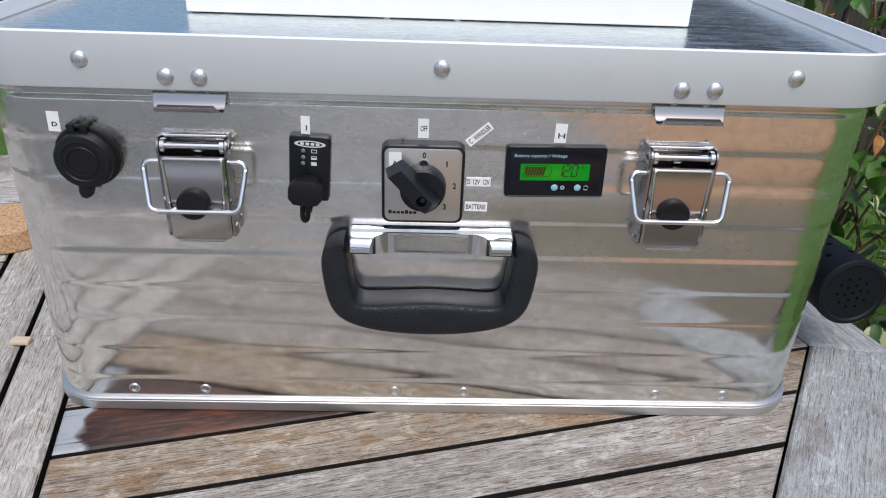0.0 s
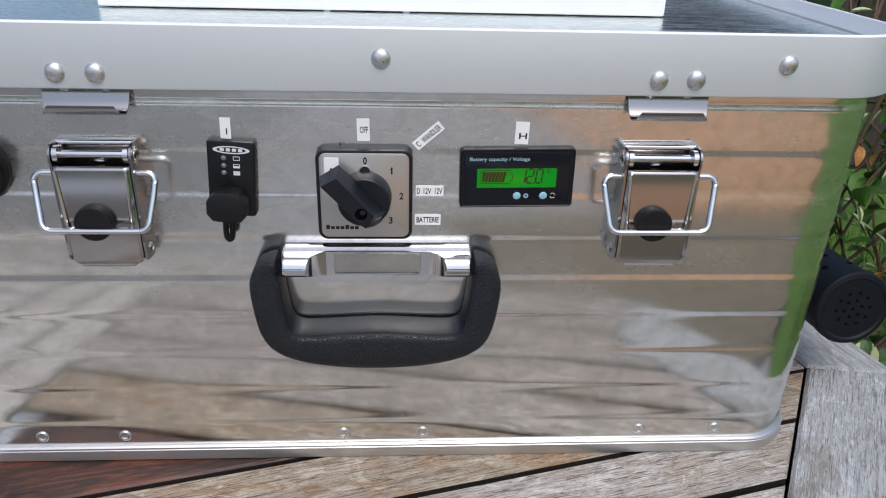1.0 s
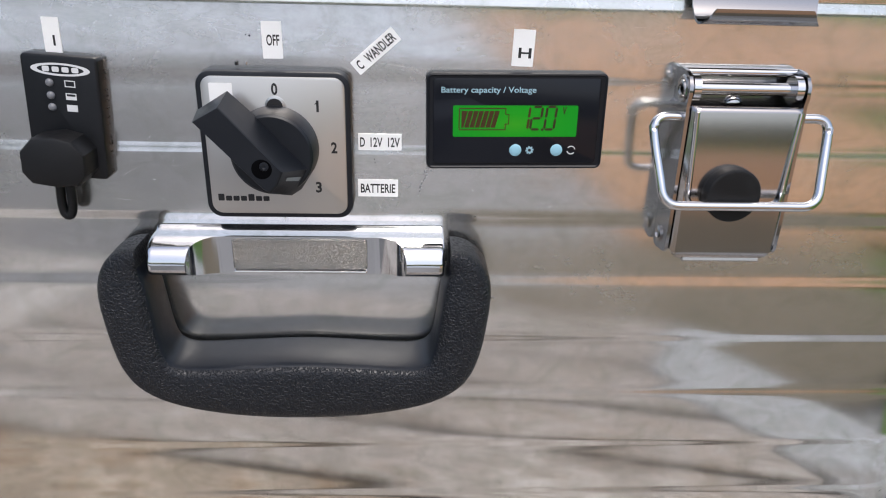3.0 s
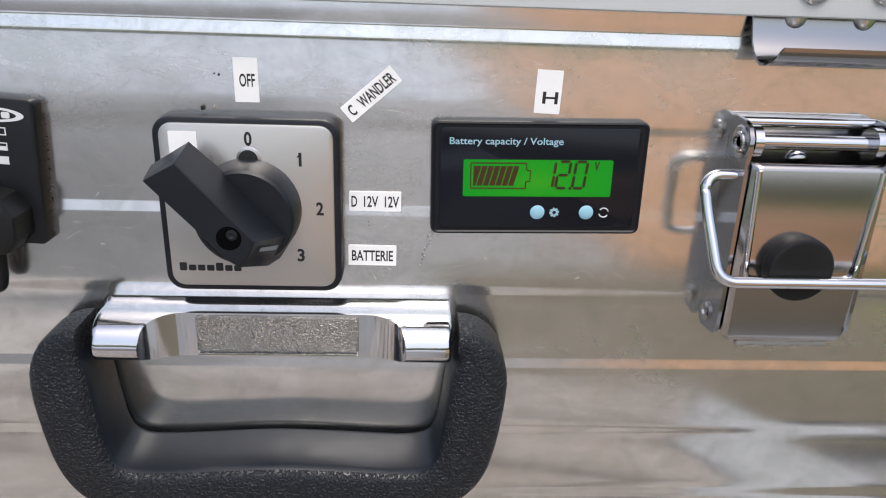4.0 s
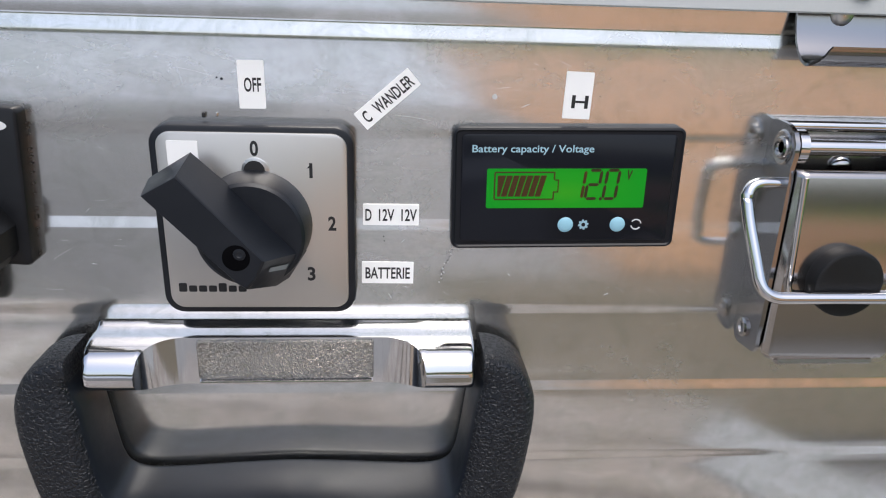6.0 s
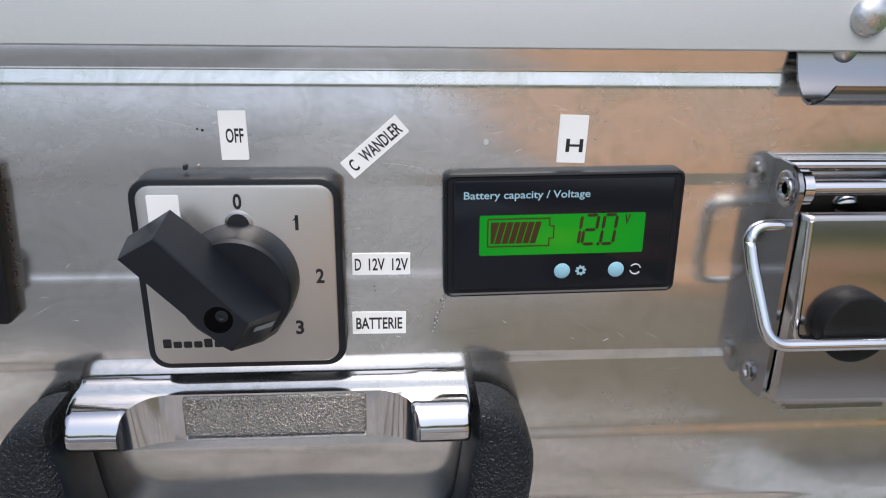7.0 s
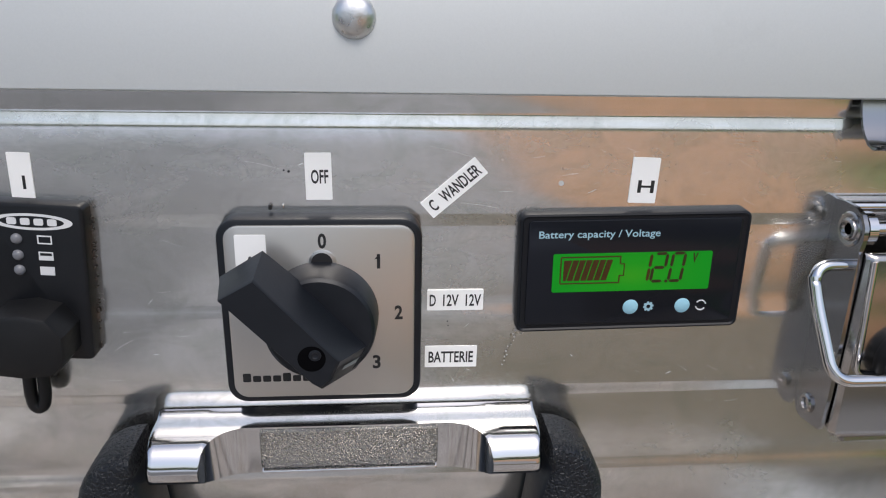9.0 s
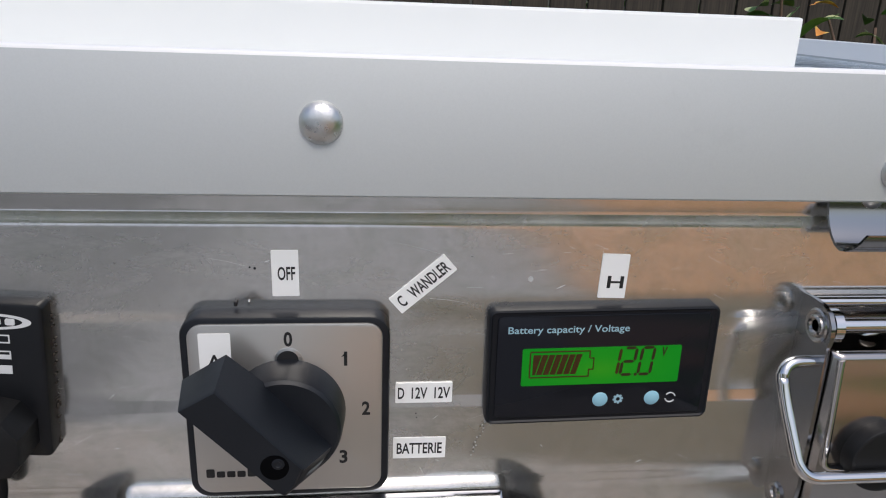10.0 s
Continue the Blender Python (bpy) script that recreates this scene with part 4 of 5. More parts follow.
# ---- carry handle ----
HX = -4.0
prof = [(0.0, 152.7), (-0.6, 152.3), (-1.4, 151.8), (-2.6, 151.5), (-5.0, 151.5), (-8.2, 151.3), (-11.6, 150.3), (-14.4, 148.7), (-16.1, 146.2), (-17.0, 143.2), (-16.8, 141.3), (-15.8, 139.8), (-14.0, 138.8), (-11.0, 137.6), (-5.0, 136.6), (0.0, 136.4)]


def refine(run, m=3):
    """A smooth curve through the points."""
    out = []
    for i in range(len(run) - 1):
        p0, p1, p2, p3 = (Vector(run[max(0, min(len(run) - 1, j))]) for j in (i - 1, i, i + 1, i + 2))
        for s in range(m):
            t = s / m
            out.append(0.5 * (2 * p1 + (p2 - p0) * t + (2 * p0 - 5 * p1 + 4 * p2 - p3) * t * t + (3 * p1 - p0 - 3 * p2 + p3) * t ** 3))
    return out + [Vector(run[-1])]


def scoop(x):
    """How far the bar stands out at x."""
    d = abs(x)
    if d >= 38.5:
        return 18.5
    if d <= 26.5:
        return 8.0
    t = (d - 26.5) / 12.0
    return 8.0 + 10.5 * (1 - math.sqrt(max(0.0, 1 - t * t)))


def run_of(pts, m):
    """The same open run with m + 1 evenly spread points."""
    ds = [0.0]
    for p, q in zip(pts, pts[1:]):
        ds.append(ds[-1] + (q - p).length)
    out, j = [], 0
    for i in range(m + 1):
        d = ds[-1] * i / m
        while j < len(pts) - 2 and ds[j + 1] < d:
            j += 1
        f = (d - ds[j]) / max(ds[j + 1] - ds[j], 1e-9)
        out.append(pts[j].lerp(pts[j + 1], min(1.0, max(0.0, f))))
    return out


def cut_profile(run, c):
    """The bar's outline cut off at y = -c: its top, the flat of the cut, its underside."""
    k = min(range(len(run)), key=lambda i: run[i].x)
    top, low = run[:k + 1], run[k:][::-1]
    def trim(side):
        out = []
        for p, q in zip(side, side[1:]):
            out.append(p)
            if q.x < -c:
                f = (p.x + c) / max(p.x - q.x, 1e-9)
                return out + [p.lerp(q, min(1.0, max(0.0, f)))]
        return side
    a, b = trim(top), trim(low)
    return run_of(a, 14) + run_of([a[-1], b[-1]], 5)[1:-1] + run_of(b, 12)[::-1]


bm = bmesh.new()
xs = [-51.8, -51.5, -50.9, -50.0, -46, -42] + [-38.6 + 0.41 * i for i in range(30)] + [-26.4, -20, -10, 0]
xs = xs + [-x for x in reversed(xs[:-1])]
bar = refine(prof, 5)
loops = []
for x in xs:
    k = 0.95 if abs(x) > 51.6 else (0.98 if abs(x) > 51 else 1.0)
    loops.append([(HX - 0.5 + x * 1.004, y * k, 145.3 + (z - 145.3) * k) for y, z in cut_profile(bar, min(scoop(x), 16.9))])
rings(bm, loops)
handle = part("carry_handle", bm, M_CHROME, case, "black plastic carry handle on a chromed bracket", smooth=32)
part("texture_plate", slab(rrect(HX - 0.3, 144.7, 48.2, 11.6, 0.6, 2), -8.9, -7.6, 0.4), M_HAMMER, handle, "hammered chrome plate", smooth=20)
part("plate_lip", block(HX - 24.2, HX + 23.6, -9.6, -7.8, 137.6, 138.6, 0.4), M_CHROME, handle)
outer_run = [(-53.8, 150.3), (-59.1, 149.4), (-65.0, 145.2), (-68.6, 136.5), (-68.0, 122.6), (-65.8, 108.4), (-62.4, 99.5), (-57.2, 93.3), (-48.4, 88.1), (-35.4, 84.2), (-18.7, 81.7), (0.0, 80.9)]
inner_run = [(-53.5, 143.8), (-53.6, 142.8), (-53.2, 140.2), (-51.5, 134.9), (-50.5, 126.4), (-49.4, 116.9), (-48.3, 110.3), (-46.1, 105.8), (-40.8, 103.9), (-30.6, 104.1), (-16.3, 105.0), (0.0, 105.7)]
outer_run += [(-x, z) for x, z in reversed(outer_run[:-1])]
inner_run += [(-x, z) for x, z in reversed(inner_run[:-1])]


bm = bmesh.new()
loops = []
orun, irun = refine(outer_run), refine(inner_run)
for i, (a, b) in enumerate(zip(orun, irun)):
    mid, half = (a + b) / 2, (a - b) / 2
    low = max(0.0, min(1.0, (118 - mid.y) / 18))
    top = max(0.0, min(1.0, (mid.y - 128) / 18))
    loop = []
    for k in range(20):
        th = 2 * math.pi * k / 20
        c, s = math.cos(th), math.sin(th)
        c, s = math.copysign(abs(c) ** (0.45 if s < 0 else 0.22), c), math.copysign(abs(s) ** (0.45 if s < 0 else 0.22), s)
        q = mid + half * c
        q.x *= 1.012
        q.y += 1.8 * low * max(0.0, s) * max(0.0, -c)
        loop.append((HX - 0.8 + q.x, -11.0 + 0.2 * top + (10.9 - 2.1 * top) * s - 0.5 * low, q.y))
    loops.append(loop)
rings(bm, loops)
bm.faces.ensure_lookup_table()
for i, f in enumerate(bm.faces):
    if i < (len(loops) - 1) * 20 and 6 <= i % 20 <= 11:
        f.material_index = 1
part("grip", bm, [M_GRIP, M_GRIP_INNER], handle, "grained black plastic grip", smooth=50)

# ---- rotary switch ----
SX, SZ = -10.8, 184.0
switch = thing("rotary_switch", (SX + 0.1, 0.2, SZ - 0.4), "black rotary cam switch with brushed silver plate set to A", "switch")
part("housing", slab(rrect(0.1, -0.1, 51.2, 51.4, 5.2, 6), -6.0, 0.6, 0.8), M_SWITCH, switch, smooth=25)
part("face_plate", slab(rrect(0.1, 0.0, 47.4, 48.0, 3.8, 6), -6.5, -5.0, 0.35), M_FACE, switch, "brushed silver dial plate", smooth=25)
part("label", slab(rrect(-17.0, 16.4, 7.6, 10.6, 0.2, 1), -6.72, -6.45), M_PAPER, switch, "small white paper label")
lettering("letter", "A", -17.2, 14.4, 3.3, -6.76, M_INK, switch, bold=0.02)
for ch, x, z in (("0", 0.6, 20.0), ("1", 14.6, 14.5), ("2", 19.7, 0.3), ("3", 13.9, -14.0)):
    lettering("numeral", ch, x, z, 3.7, -6.56, M_INK, switch, width=None if ch == "1" else 2.1, bold=0.03)
# maker's mark, kept as plain bars
for i in range(7):
    tall = i in (0, 4)
    part("print_bar", slab(rrect(-20.2 + 2.6 * i, -18.4 + (0.35 if tall else 0), 2.1, 2.5 if tall else 1.8, 0.3, 2), -6.58, -6.4), M_INK, switch)
part("numeral_flag", slab([(13.5, 15.0), (14.3, 15.9), (14.6, 15.9), (14.6, 15.3)], -6.56, -6.4), M_INK, switch)
# index hole drawn as a black disc, its glare as an added ring
part("index_mark", slab(circle(0.4, 14.2, 2.7, 18), -6.66, -6.3), M_INK, switch)
part("index_ring", slab(circle(0.6, 14.3, 3.5, 24), -6.6, -6.3, 0.2), M_RIVET, switch, "bright ring added for the glare round the index hole", smooth=40)
part("dial", lathe([(14.6, 5.8), (14.5, 8.0), (14.0, 14.2), (13.6, 15.4), (12.8, 16.0), (0.5, 16.0)], 48), M_SWITCH, switch, "round black dial", smooth=30)
bm = bmesh.new()
ax, pe = Vector((-0.675, 0.738)), Vector((0.738, 0.675))
front = [(24.2, -5.3), (22.2, 3.5), (-5.0, 3.5), (-7.0, -1.0), (-7.2, -4.4), (-5.0, -5.0)]
backp = [(26.0, -6.3), (23.8, 5.6), (-13.2, 6.6), (-15.6, -2.0), (-15.0, -6.2), (-10.0, -7.6)]
loops = []
for y, t in ((-12.8, 0.0), (-29.6, 0.92), (-30.5, 0.98), (-30.9, 1.06)):
    loop = []
    for i, ((a0, p0), (a1, p1)) in enumerate(zip(backp, front)):
        a, p = a0 + (a1 - a0) * t, p0 + (p1 - p0) * t
        q = ax * a + pe * p
        loop.append((q.x - 0.4, (-18.0 if i < 2 and t == 0 else y) + 1.4, q.y - 0.2))
    loops.append(loop)
rings(bm, loops)
part("knob_bar", bm, M_SWITCH, switch, "angular black pointer knob", smooth=20)
part("screw_recess", lathe([(3.2, 30.4), (3.2, 31.02), (3.1, 31.04), (0.3, 31.0)], 24, at=(-0.7, 1.4, -0.6)), M_HOLE, switch, smooth=40)
part("screw", lathe([(1.5, 30.9), (1.4, 31.12), (0.8, 31.2), (0.6, 31.06), (0.2, 31.06)], 14, at=(0.1, 1.4, 0.3)), M_SWITCH, switch, smooth=40)
def end_facet(u, t):
    """A point on the sloped lower end of the knob; t runs from the dial to the front."""
    def at(k):
        a, p = (backp[k][n] + (front[k][n] - backp[k][n]) * t for n in (0, 1))
        q = ax * a + pe * p
        return Vector((q.x - 0.4, -11.4 - 16.8 * t / 0.92, q.y - 0.2))
    return at(2).lerp(at(3), u)


up = (end_facet(1, 0.5) - end_facet(0, 0.5)).cross(end_facet(0.5, 0.8) - end_facet(0.5, 0.3)).normalized()
up = up if up.y < 0 else -up
bm = bmesh.new()
bm.faces.new([bm.verts.new(end_facet(u, t) + up * 0.35) for u, t in ((0.36, 0.34), (0.36, 0.80), (0.58, 0.80), (0.58, 0.34))])
part("pointer_mark", bm, M_MARK, switch)

# ---- battery meter ----
meter = thing("battery_meter", (71.6, 1.6, 193.0), "black battery capacity meter with lit green display", "meter", turn=(0, -0.9, 0))
part("bezel", slab(rrect(0, 0, 62.2, 33.6, 2.2, 5), -4.6, 0.6, 0.7, dish=0.35), M_BEZEL, meter, smooth=25)
part("front_film", slab(rrect(0, 0.2, 57.4, 29.6, 1.2, 4), -4.75, -3.9, 0.15), M_GLASS_FACE, meter, smooth=25)
part("display", slab(rrect(-0.3, 0.4, 43.2, 10.9, 0.5, 3), -4.9, -4.2), M_LCD, meter, "lit green display")
lettering("caption", "Battery capacity / Voltage", -9.8, 10.9, 1.95, -4.82, M_PRINT, meter, width=32.4, bold=0.012)
YS = -4.98
for x0, x1, z0, z1 in ((-19.8, -3.6, 4.3, 4.65), (-19.8, -3.6, -3.15, -2.8), (-19.95, -19.6, -2.8, 4.3), (-3.95, -3.6, -2.8, -0.8), (-3.95, -3.6, 2.4, 4.3), (-3.6, -2.6, 2.2, 2.5), (-3.6, -2.6, -1.1, -0.8), (-2.75, -2.45, -1.1, 2.5)):
    part("battery_outline", block(x0, x1, YS, YS + 0.1, z0 + 0.4, z1 + 0.4), M_SEG, meter)
for i in range(7):
    x = -18.8 + 1.83 * i
    bm = bmesh.new()
    if i == 0:
        poly = [(x - 0.2, 4.0), (x + 2.0, 4.0), (x + 0.5, -1.8), (x - 0.2, -1.8)]
    else:
        poly = [(x + 0.45, 4.0), (x + 2.0, 4.0), (x + 0.5, -1.8), (x - 1.05, -1.8)]
    slab(poly, YS, YS + 0.1, bm=bm)
    part("charge_bar", bm, M_SEG, meter)


def segment(x, z, w, h, up, mat):
    """One bar of a slanted digit."""
    if up:
        pts = [(x - w / 2, z - h / 2 + w * 0.6), (x, z - h / 2), (x + w / 2, z - h / 2 + w * 0.6), (x + w / 2, z + h / 2 - w * 0.6), (x, z + h / 2), (x - w / 2, z + h / 2 - w * 0.6)]
    else:
        pts = [(x - h / 2, z), (x - h / 2 + w * 0.6, z - w / 2), (x + h / 2 - w * 0.6, z - w / 2), (x + h / 2, z), (x + h / 2 - w * 0.6, z + w / 2), (x - h / 2 + w * 0.6, z + w / 2)]
    pts = [(px + 0.10 * (pz - 0.6), pz) for px, pz in pts]
    part("digit_bar", slab(pts, YS, YS + 0.1), mat, meter)


DIGITS = {"1": "bc", "2": "abged", "0": "abcdef"}
for ch, x in (("1", 2.6), ("2", 6.9), ("0", 11.8)):
    top, mid, low, w, hw = 5.42, 1.45, -2.45, 0.8, 1.65
    places = {"a": (x, top, 0), "g": (x, mid, 0), "d": (x, low, 0), "b": (x + hw, (top + mid) / 2, 1), "c": (x + hw, (mid + low) / 2, 1), "f": (x - hw, (top + mid) / 2, 1), "e": (x - hw, (mid + low) / 2, 1)}
    for s in DIGITS[ch]:
        px, pz, up = places[s]
        segment(px, pz, w, 3.7 if up else 3.0, up, M_SEG if ch == "1" else M_DIGIT)
part("decimal_point", slab(circle(9.25, -2.5, 0.45, 12), YS, YS + 0.1), M_DIGIT, meter)
lettering("unit", "V", 16.7, 4.1, 2.5, YS, M_DIGIT, meter, width=1.5, bold=0.03, shear=0.15)
for x in (0.2, 14.7):
    part("button", lathe([(2.15, 3.9), (2.15, 4.75), (1.9, 4.95), (0.4, 5.0)], 24, at=(x, 0, -9.9)), M_BUTTON, meter, "pale blue touch button", smooth=40)
gear = []
for i in range(40):
    a = 2 * math.pi * i / 40
    r = 1.45 if i % 5 in (0, 1, 2) else 1.1
    gear.append((5.2 + r * math.cos(a), -9.9 + r * math.sin(a)))
part("gear_icon", slab(gear, -4.82, -4.7), M_PRINT, meter)
part("gear_icon", slab(circle(5.2, -9.9, 0.55, 14), -4.86, -4.7), M_GLASS_FACE, meter)
for a0 in (15, 195):
    pts = [(19.9 + 1.4 * math.cos(radians(a0 + 13 * i)), -4.8, -9.9 + 1.4 * math.sin(radians(a0 + 13 * i))) for i in range(11)]
    part("cycle_icon", tube(pts, 0.2, 5), M_LOGO, meter)

# ---- charge indicator panel ----
panel = thing("charge_indicator", (-80.4, 0, 192.2), "black charge indicator socket panel with capped plug", "indicator", turn=(0, 3.5, 0))
part("plate", slab(rrect(0, 0, 24.6, 41.6, 1.6, 4), -4.6, 0.6, 0.8), M_BLACK, panel, smooth=25)
bm = bmesh.new()
o, i2 = circle(0.3, 16.2, 9.4, 40, 2.1), circle(0.3, 16.2, 7.4, 40, 1.45)
vo, vi = [bm.verts.new((x, -4.72, z)) for x, z in o], [bm.verts.new((x, -4.72, z)) for x, z in i2]
for k in range(40):
    bm.faces.new((vo[k], vo[(k + 1) % 40], vi[(k + 1) % 40], vi[k]))
part("logo_ring", bm, M_LOGO, panel, "light grey printed oval")
for k in range(4):
    part("print_bar", slab(rrect(-4.4 + 3.1 * k, 16.2, 2.2, 1.7, 0.4, 2), -4.74, -4.5), M_LOGO, panel)
for k, z in enumerate((11.7, 7.5, 3.6)):
    part("lamp", lathe([(1.35, 4.3), (1.35, 4.9), (0.95, 5.4), (0.3, 5.55)], 16, at=(-3.7, 0, z)), M_LED, panel, "small clear indicator lamp", smooth=60)
    for a, b, c, d in ((-1.7, 1.7, 0.8, 1.1), (-1.7, 1.7, -1.1, -0.8), (-1.7, -1.4, -0.8, 0.8), (1.4, 1.7, -0.8, 0.8)):
        part("icon_bar", block(2.8 + a, 2.8 + b, -4.74, -4.5, z + c, z + d), M_LOGO, panel)
    if k:
        part("icon_bar", block(2.8 - 1.38, 2.8 + 1.38, -4.74, -4.5, z - 0.78, z + (0.05 if k == 1 else 0.78)), M_LOGO, panel)
rnd = random.Random(5)
for i in range(26):
    z, w = rnd.uniform(-19, 17), rnd.uniform(0.08, 0.28)
    part("sealant", block(12.3 - w, 12.5 + w, -0.4 - w, 0.0, z - w, z + w, 0.1), M_SEALANT, panel)
cap = [(-8.6, -20.4), (-11.6, -16.6), (-11.6, -9.6), (-7.4, -4.8), (0.0, -3.6), (5.6, -4.8), (9.2, -9.4), (9.2, -16.4), (6.4, -20.2), (-0.8, -21.2)]
part("plug_cap", slab(cap, -15.5, -4.0, 1.6), M_RUBBER, panel, "black rubber plug cap", smooth=25)
run = [(-3.7, -6.2, -19.5), (-3.8, -6.2, -30.0), (-3.3, -6.2, -33.4), (-2.0, -6.2, -34.6), (-0.7, -6.2, -33.4), (-0.2, -6.2, -30.0), (-0.3, -6.2, -19.5)]
part("pull_tab", tube(bend(run, 0.8, 3), 1.6, 10), M_RUBBER, panel, "black rubber pull loop", smooth=60)

# ---- 12 volt socket ----
socket = thing("power_socket", (-213.4, 0, 197.0), "black round twelve volt socket with closed cap", "socket")
part("flange", lathe([(19.4, -0.6), (19.4, 3.4), (18.6, 4.6), (17.0, 5.0), (0.5, 5.0)], 40), M_RUBBER, socket, smooth=30)
part("cap", lathe([(16.8, 4.8), (17.2, 8.0), (17.0, 12.0), (15.8, 13.4), (12.2, 13.8), (11.6, 13.2), (0.5, 13.2)], 40, at=(0.4, 0, -0.4)), M_RUBBER, socket, "black rubber cap", smooth=30)
part("cap_tab", slab([(-5.2, -14.0), (-6.2, -20.2), (-5.2, -23.6), (-2.4, -25.0), (0.6, -23.6), (1.8, -20.2), (2.6, -14.0)], -12.2, -6.0, 1.0), M_RUBBER, socket, smooth=25)
part("cap_ring", lathe([(9.6, 13.0), (9.6, 13.6), (9.1, 14.0), (8.5, 13.9), (8.2, 13.1), (7.9, 13.0)], 40, at=(0.4, 0, -0.4)), M_RUBBER, socket, smooth=40)
for x in (-5.0, 2.4):
    part("hinge_lug", slab(rrect(x, 18.2, 4.4, 6.4, 1.2, 3), -8.6, -0.2, 0.8), M_RUBBER, socket, smooth=25)
part("hinge_pin", tube([(-7.6, -6.6, 19.4), (5.0, -6.6, 19.4)], 1.3, 10), M_BLACK, socket, smooth=60)

# ---- printed labels ----
def sticker(text, cx, cz, w, h, turn, parts, label, proud=0.22):
    ob = thing("label", (cx, skin(cz), cz), label, "label", group="printed labels on the case", turn=(0, -turn, 0))
    bm = slab(rrect(0, 0, w, h, 0.15, 1), -proud, 0.0)
    part("tape", bm, M_PAPER, ob)
    for body, x, z, height, width, bold in parts:
        lettering("lettering", body, x, z, height, -proud - 0.05, M_INK, ob, width=width, bold=bold)
    return ob


sticker("OFF", -10.9, 218.5, 6.6, 12.0, 0.5, [("OFF", 0.3, 0.0, 3.4, 4.3, 0.02)], "white label reading OFF above the rotary switch")
sticker("C WANDLER", 23.2, 215.6, 18.2, 5.3, 41.2, [("C", -6.9, 0.0, 3.1, 1.7, 0.02), ("WANDLER", 2.0, 0.0, 3.1, 12.2, 0.02)], "slanted white label reading C WANDLER", 0.5)
sticker("H", 72.9, 217.6, 7.3, 12.1, -1.5, [("H", 0.6, -1.6, 3.3, 4.4, 0.018)], "white label reading H above the battery meter")
sticker("D 12V 12V", 24.4, 184.4, 15.2, 5.9, 0.0, [("D", -6.1, 0, 3.3, 1.7, 0.018), ("12V", -1.2, 0, 3.3, 4.2, 0.018), ("12V", 4.9, 0, 3.3, 4.2, 0.018)], "white label reading D 12V 12V", 0.5)
sticker("BATTERIE", 23.6, 167.5, 14.4, 6.5, -0.3, [("BATTERIE", 0, -0.1, 3.3, 12.4, 0.02)], "white label reading BATTERIE")
sticker("I", -82.0, 218.2, 5.4, 12.2, -1.5, [("I", 0.6, -1.2, 3.2, None, 0.03)], "white label reading I above the indicator panel")
sticker("D", -231.2, 217.0, 7.1, 12.3, -2.0, [("D", 0.4, -1.6, 2.7, 3.3, 0.03)], "white label reading D above the power socket")

# ---- things on and beside the case ----
solar = thing("white_panel", (0, 108, 262.4), "flat white framed panel lying on the case lid", "panel")
part("frame_bar", block(-178, 178, 0, 14, 0.8, 21, 1.2), M_WHITE, solar)
part("frame_bar", block(-178, 178, 226, 240, 0.8, 21, 1.2), M_WHITE, solar)
part("frame_bar", block(-178, -164, 14.2, 225.8, 0.8, 21, 1.2), M_WHITE, solar)
part("frame_bar", block(164, 178, 14.2, 225.8, 0.8, 21, 1.2), M_WHITE, solar)
part("cover", block(-163.8, 163.8, 14.2, 225.8, 6, 18.5, 0.6), Mat("pale blue cover", (0.45, 0.60, 0.70), 0.12).m, solar, "glossy pale blue cover")
for x in (-40, 10):
    part("foot", block(x, x + 4, 2, 8, 0, 1.2), M_WHITE, solar)

filt = thing("air_filter", (332, 66, 71), "dark perforated plastic air filter fixed beside the case", "filter", turn=(-5, 0, 2))
R = 27.2
part("canister", lathe([(R - 1.5, 0.0), (R, -2.0), (R, -86.0), (R - 4, -92.0), (1, -92.0)], 48), M_FILTER, filt, smooth=30)
part("end_cap", lathe([(R + 0.9, -3.0), (R + 0.9, 3.0), (R, 4.4), (R - 3, 5.0), (R - 4.5, 4.0), (1, 3.8)], 48), M_FILTER, filt, "round cap with small holes", smooth=30)
hole = mesh_of("hole", lathe([(1.25, -0.4), (1.25, 0.08), (0.2, 0.1)], 12), M_HOLE)
wide_hole = mesh_of("hole", lathe([(2.3, -0.4), (2.3, 0.12), (0.2, 0.16)], 14), M_HOLE)
for r, n, ph in ((0, 1, 0), (6.5, 6, 15), (12.5, 10, 5), (18.5, 14, 9)):
    for i in range(n):
        a = 2 * math.pi * (i / n) + radians(ph)
        piece("hole", hole, filt, (r * math.cos(a), -3.85, r * math.sin(a)))
for row in range(9):
    for col in range(4):
        a = radians(40 + 40 * row + (20 if col % 2 else 0))
        piece("hole", wide_hole, filt, (R * math.cos(a), 17 + 16 * col, R * math.sin(a)), (90, math.degrees(math.atan2(-math.cos(a), -math.sin(a))), 0))
part("hose", tube(bend([(0, 88, 0), (0, 120, 0), (-40, 126, 4), (-58, 120, 4)], 18, 6), 12, 16), M_RUBBER, filt, smooth=60)

coaster = thing("cork_mat", (-437, 263, 0), "thick round cork mat on the table", "mat")
part("disc", lathe([(36.5, 0.3), (38, 1.6), (38, 22.0), (36.8, 23.6), (0.5, 23.8)], 48, axis="z"), M_CORK, coaster, smooth=30)
crumb = thing("wood_chip", (-338, 77, 0), "small pale wood chip lying in a table joint", "chip")
part("chip", block(-7, 8, -4, 4, 0.2, 4.5, 1.3), Mat("fresh wood", (0.62, 0.50, 0.36), 0.8).m, crumb)

# ---- marks of use on the case front ----
rnd = random.Random(12)
nick = mesh_of("scuff", slab([(-0.9, -0.05), (0.2, -0.11), (0.9, 0.02), (0.1, 0.1)], -0.06, 0.05), M_PROFILE)
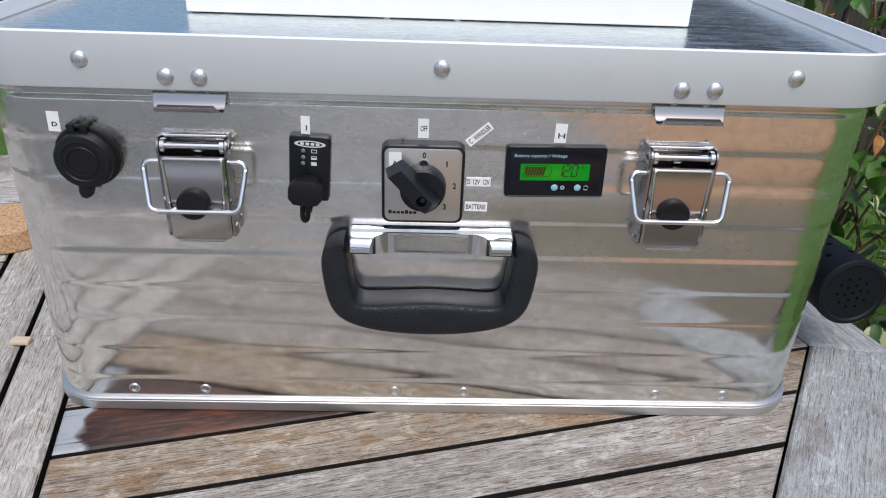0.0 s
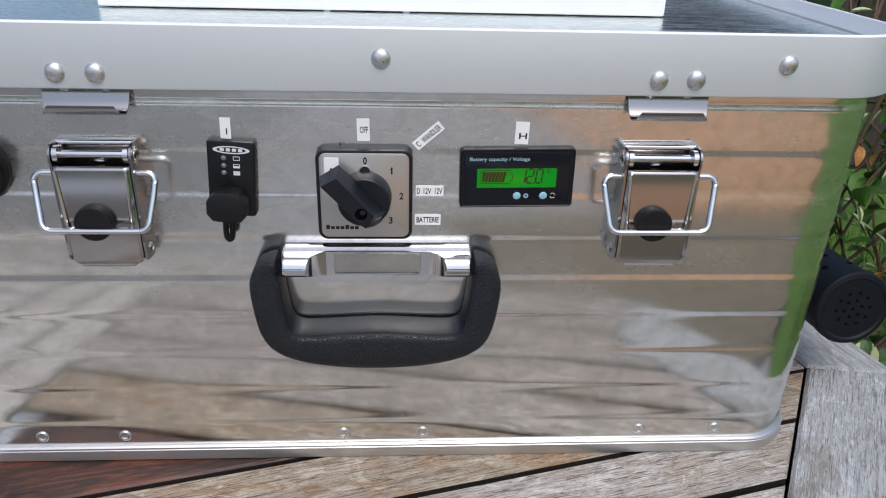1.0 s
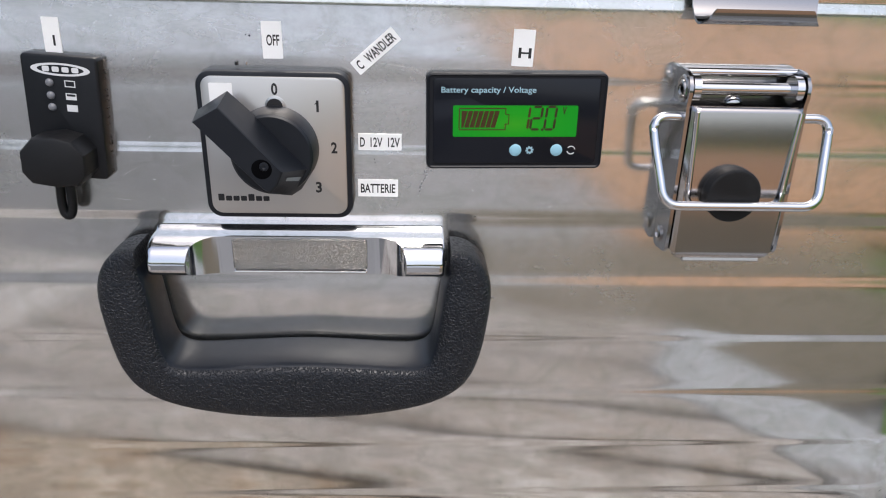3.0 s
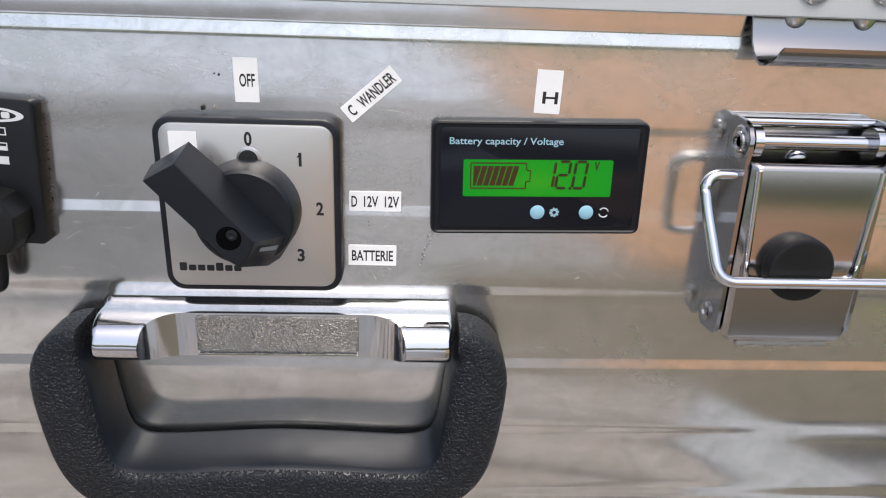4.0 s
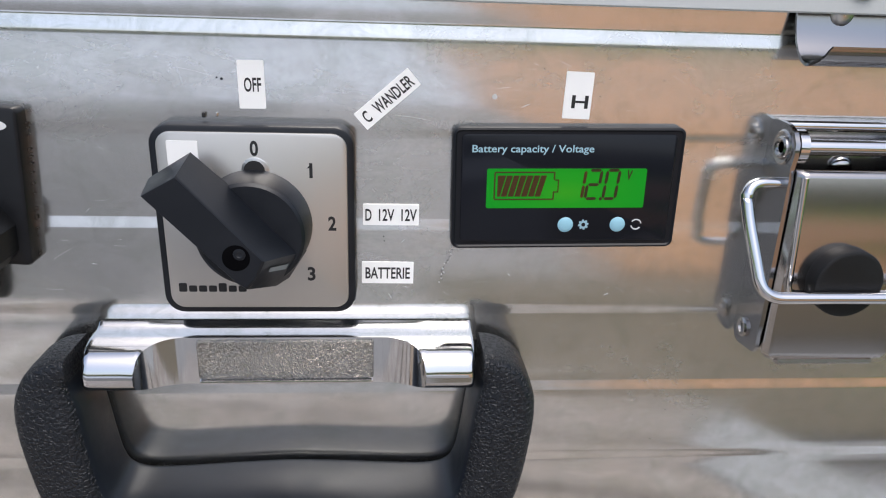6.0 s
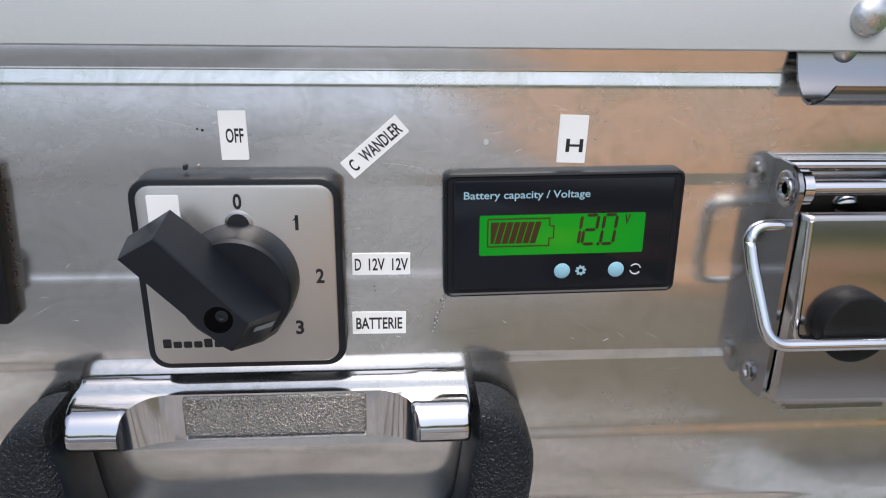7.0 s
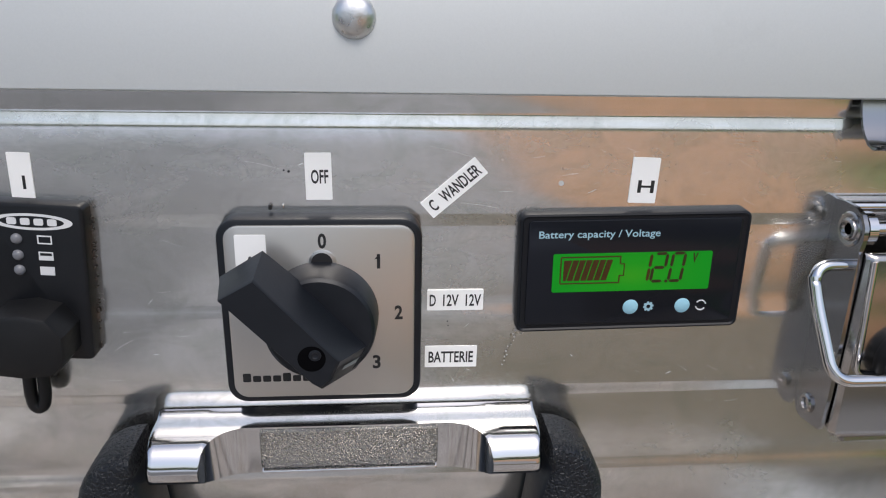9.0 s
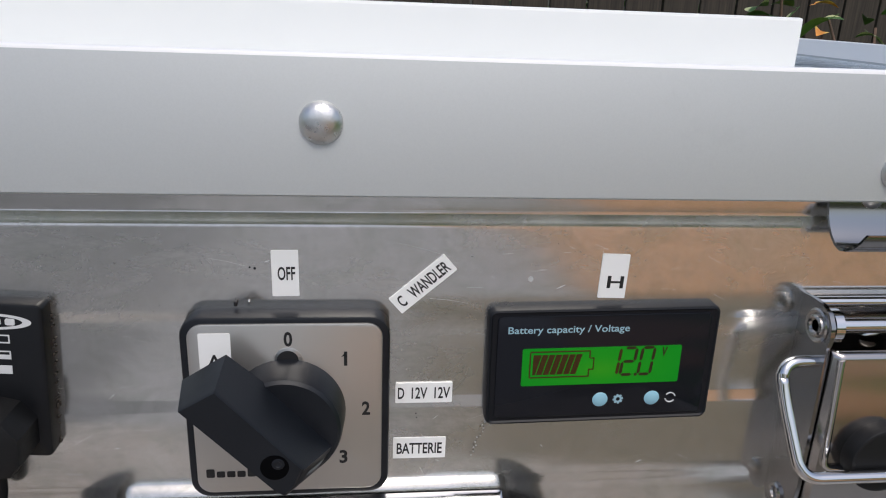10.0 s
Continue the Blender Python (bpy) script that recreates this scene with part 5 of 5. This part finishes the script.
for i in range(30):
    x = rnd.choice((rnd.gauss(-62, 14), rnd.gauss(58, 20), rnd.uniform(-250, 250)))
    z = rnd.choice((rnd.uniform(160, 178), rnd.uniform(184, 203), rnd.uniform(210, 226), rnd.uniform(30, 150)))
    if abs(x + 147) < 34 or abs(x - 147) < 34 or (38 < x < 106 and 174 < z < 213) or (-40 < x < 18 and 156 < z < 213) or (-96 < x < -66 and z > 165) or (-75 < x < 66 and z < 160):
        continue
    p = piece("scuff", nick, case, (x, skin(z) - 0.02, z), (0, rnd.uniform(-70, 70), 0))
    p.scale = (rnd.uniform(0.4, 1.6), 1, rnd.uniform(0.4, 0.8))
part("burr", block(-23.6, -22.7, -1.2, 0.2, 210.1, 211.5, 0.35), M_INK, case)
part("burr", block(-20.2, -19.7, -0.7, 0.2, 210.3, 211.4, 0.2), M_STEEL, case)
for i in range(34):
    t = i / 33
    x, z, w = 41.4 - 3.2 * t + rnd.uniform(-0.7, 0.7), 176.2 - 11.5 * t + rnd.uniform(-0.3, 0.3), rnd.uniform(0.1, 0.32)
    part("scuff", slab(circle(x, z, w, 6, w * rnd.uniform(0.8, 1.8)), skin(z) - 0.13, skin(z) + 0.1), (M_SCRATCH, M_STEEL, M_HOOK)[i % 3], case)
for x, z, w in ((-18.2, 219.8, 0.35), (-19.4, 220.1, 0.25), (22.4, 178.2, 0.22), (22.6, 176.9, 0.2)):
    part("scuff", slab(circle(x, z, w, 7), skin(z) - 0.13, skin(z) + 0.1), M_FILTER, case)
part("scuff", slab(circle(51, 216.8, 0.7, 10), -0.12, 0.1), M_SCRATCH, case)
for x0, z0, x1, z1 in ((-29, 222.4, -20.5, 220.4), (17, 226.4, 30, 222.8), (25, 211.6, 35, 210.2), (-66, 171, -61, 174)):
    part("scratch", tube([(x0, -0.04, z0), ((x0 + x1) / 2, -0.05, (z0 + z1) / 2 + 0.2), (x1, -0.04, z1)], 0.022, 5), M_SCRATCH, case)

# hairline scratches in the flats between the ribs
rnd = random.Random(23)
bm = bmesh.new()
for i in range(340):
    low, high = rnd.choice(((161.0, 177.5), (161.0, 177.5), (135.5, 151.5), (135.5, 151.5), (186.5, 202.0), (186.5, 202.0), (110.0, 126.0), (212.5, 228.0)))
    x = (rnd.gauss(70, 32), rnd.gauss(-56, 12), rnd.gauss(70, 32), rnd.uniform(-190, 190))[i % 4]
    if abs(x + 4) < 60 and low < 152:
        continue
    z, length, lean = rnd.uniform(low, high), rnd.uniform(0.8, 4.5), rnd.gauss(-0.12, 0.3)
    if low > 210 and (x < 20 or i % 2):
        continue
    bow = rnd.uniform(-0.25, 0.25)
    y = skin(z) - 0.03
    tube([(x, y, z), (x + length / 2, y, z + length * lean / 2 + bow), (x + length, y, z + length * lean)], rnd.uniform(0.007, 0.018) * (0.55 if low < 152 else 1.0), 4, bm=bm)
tagged(part("fine_scratches", bm, M_PROFILE, case), "fine pale hairline scratches", kind="stuff")
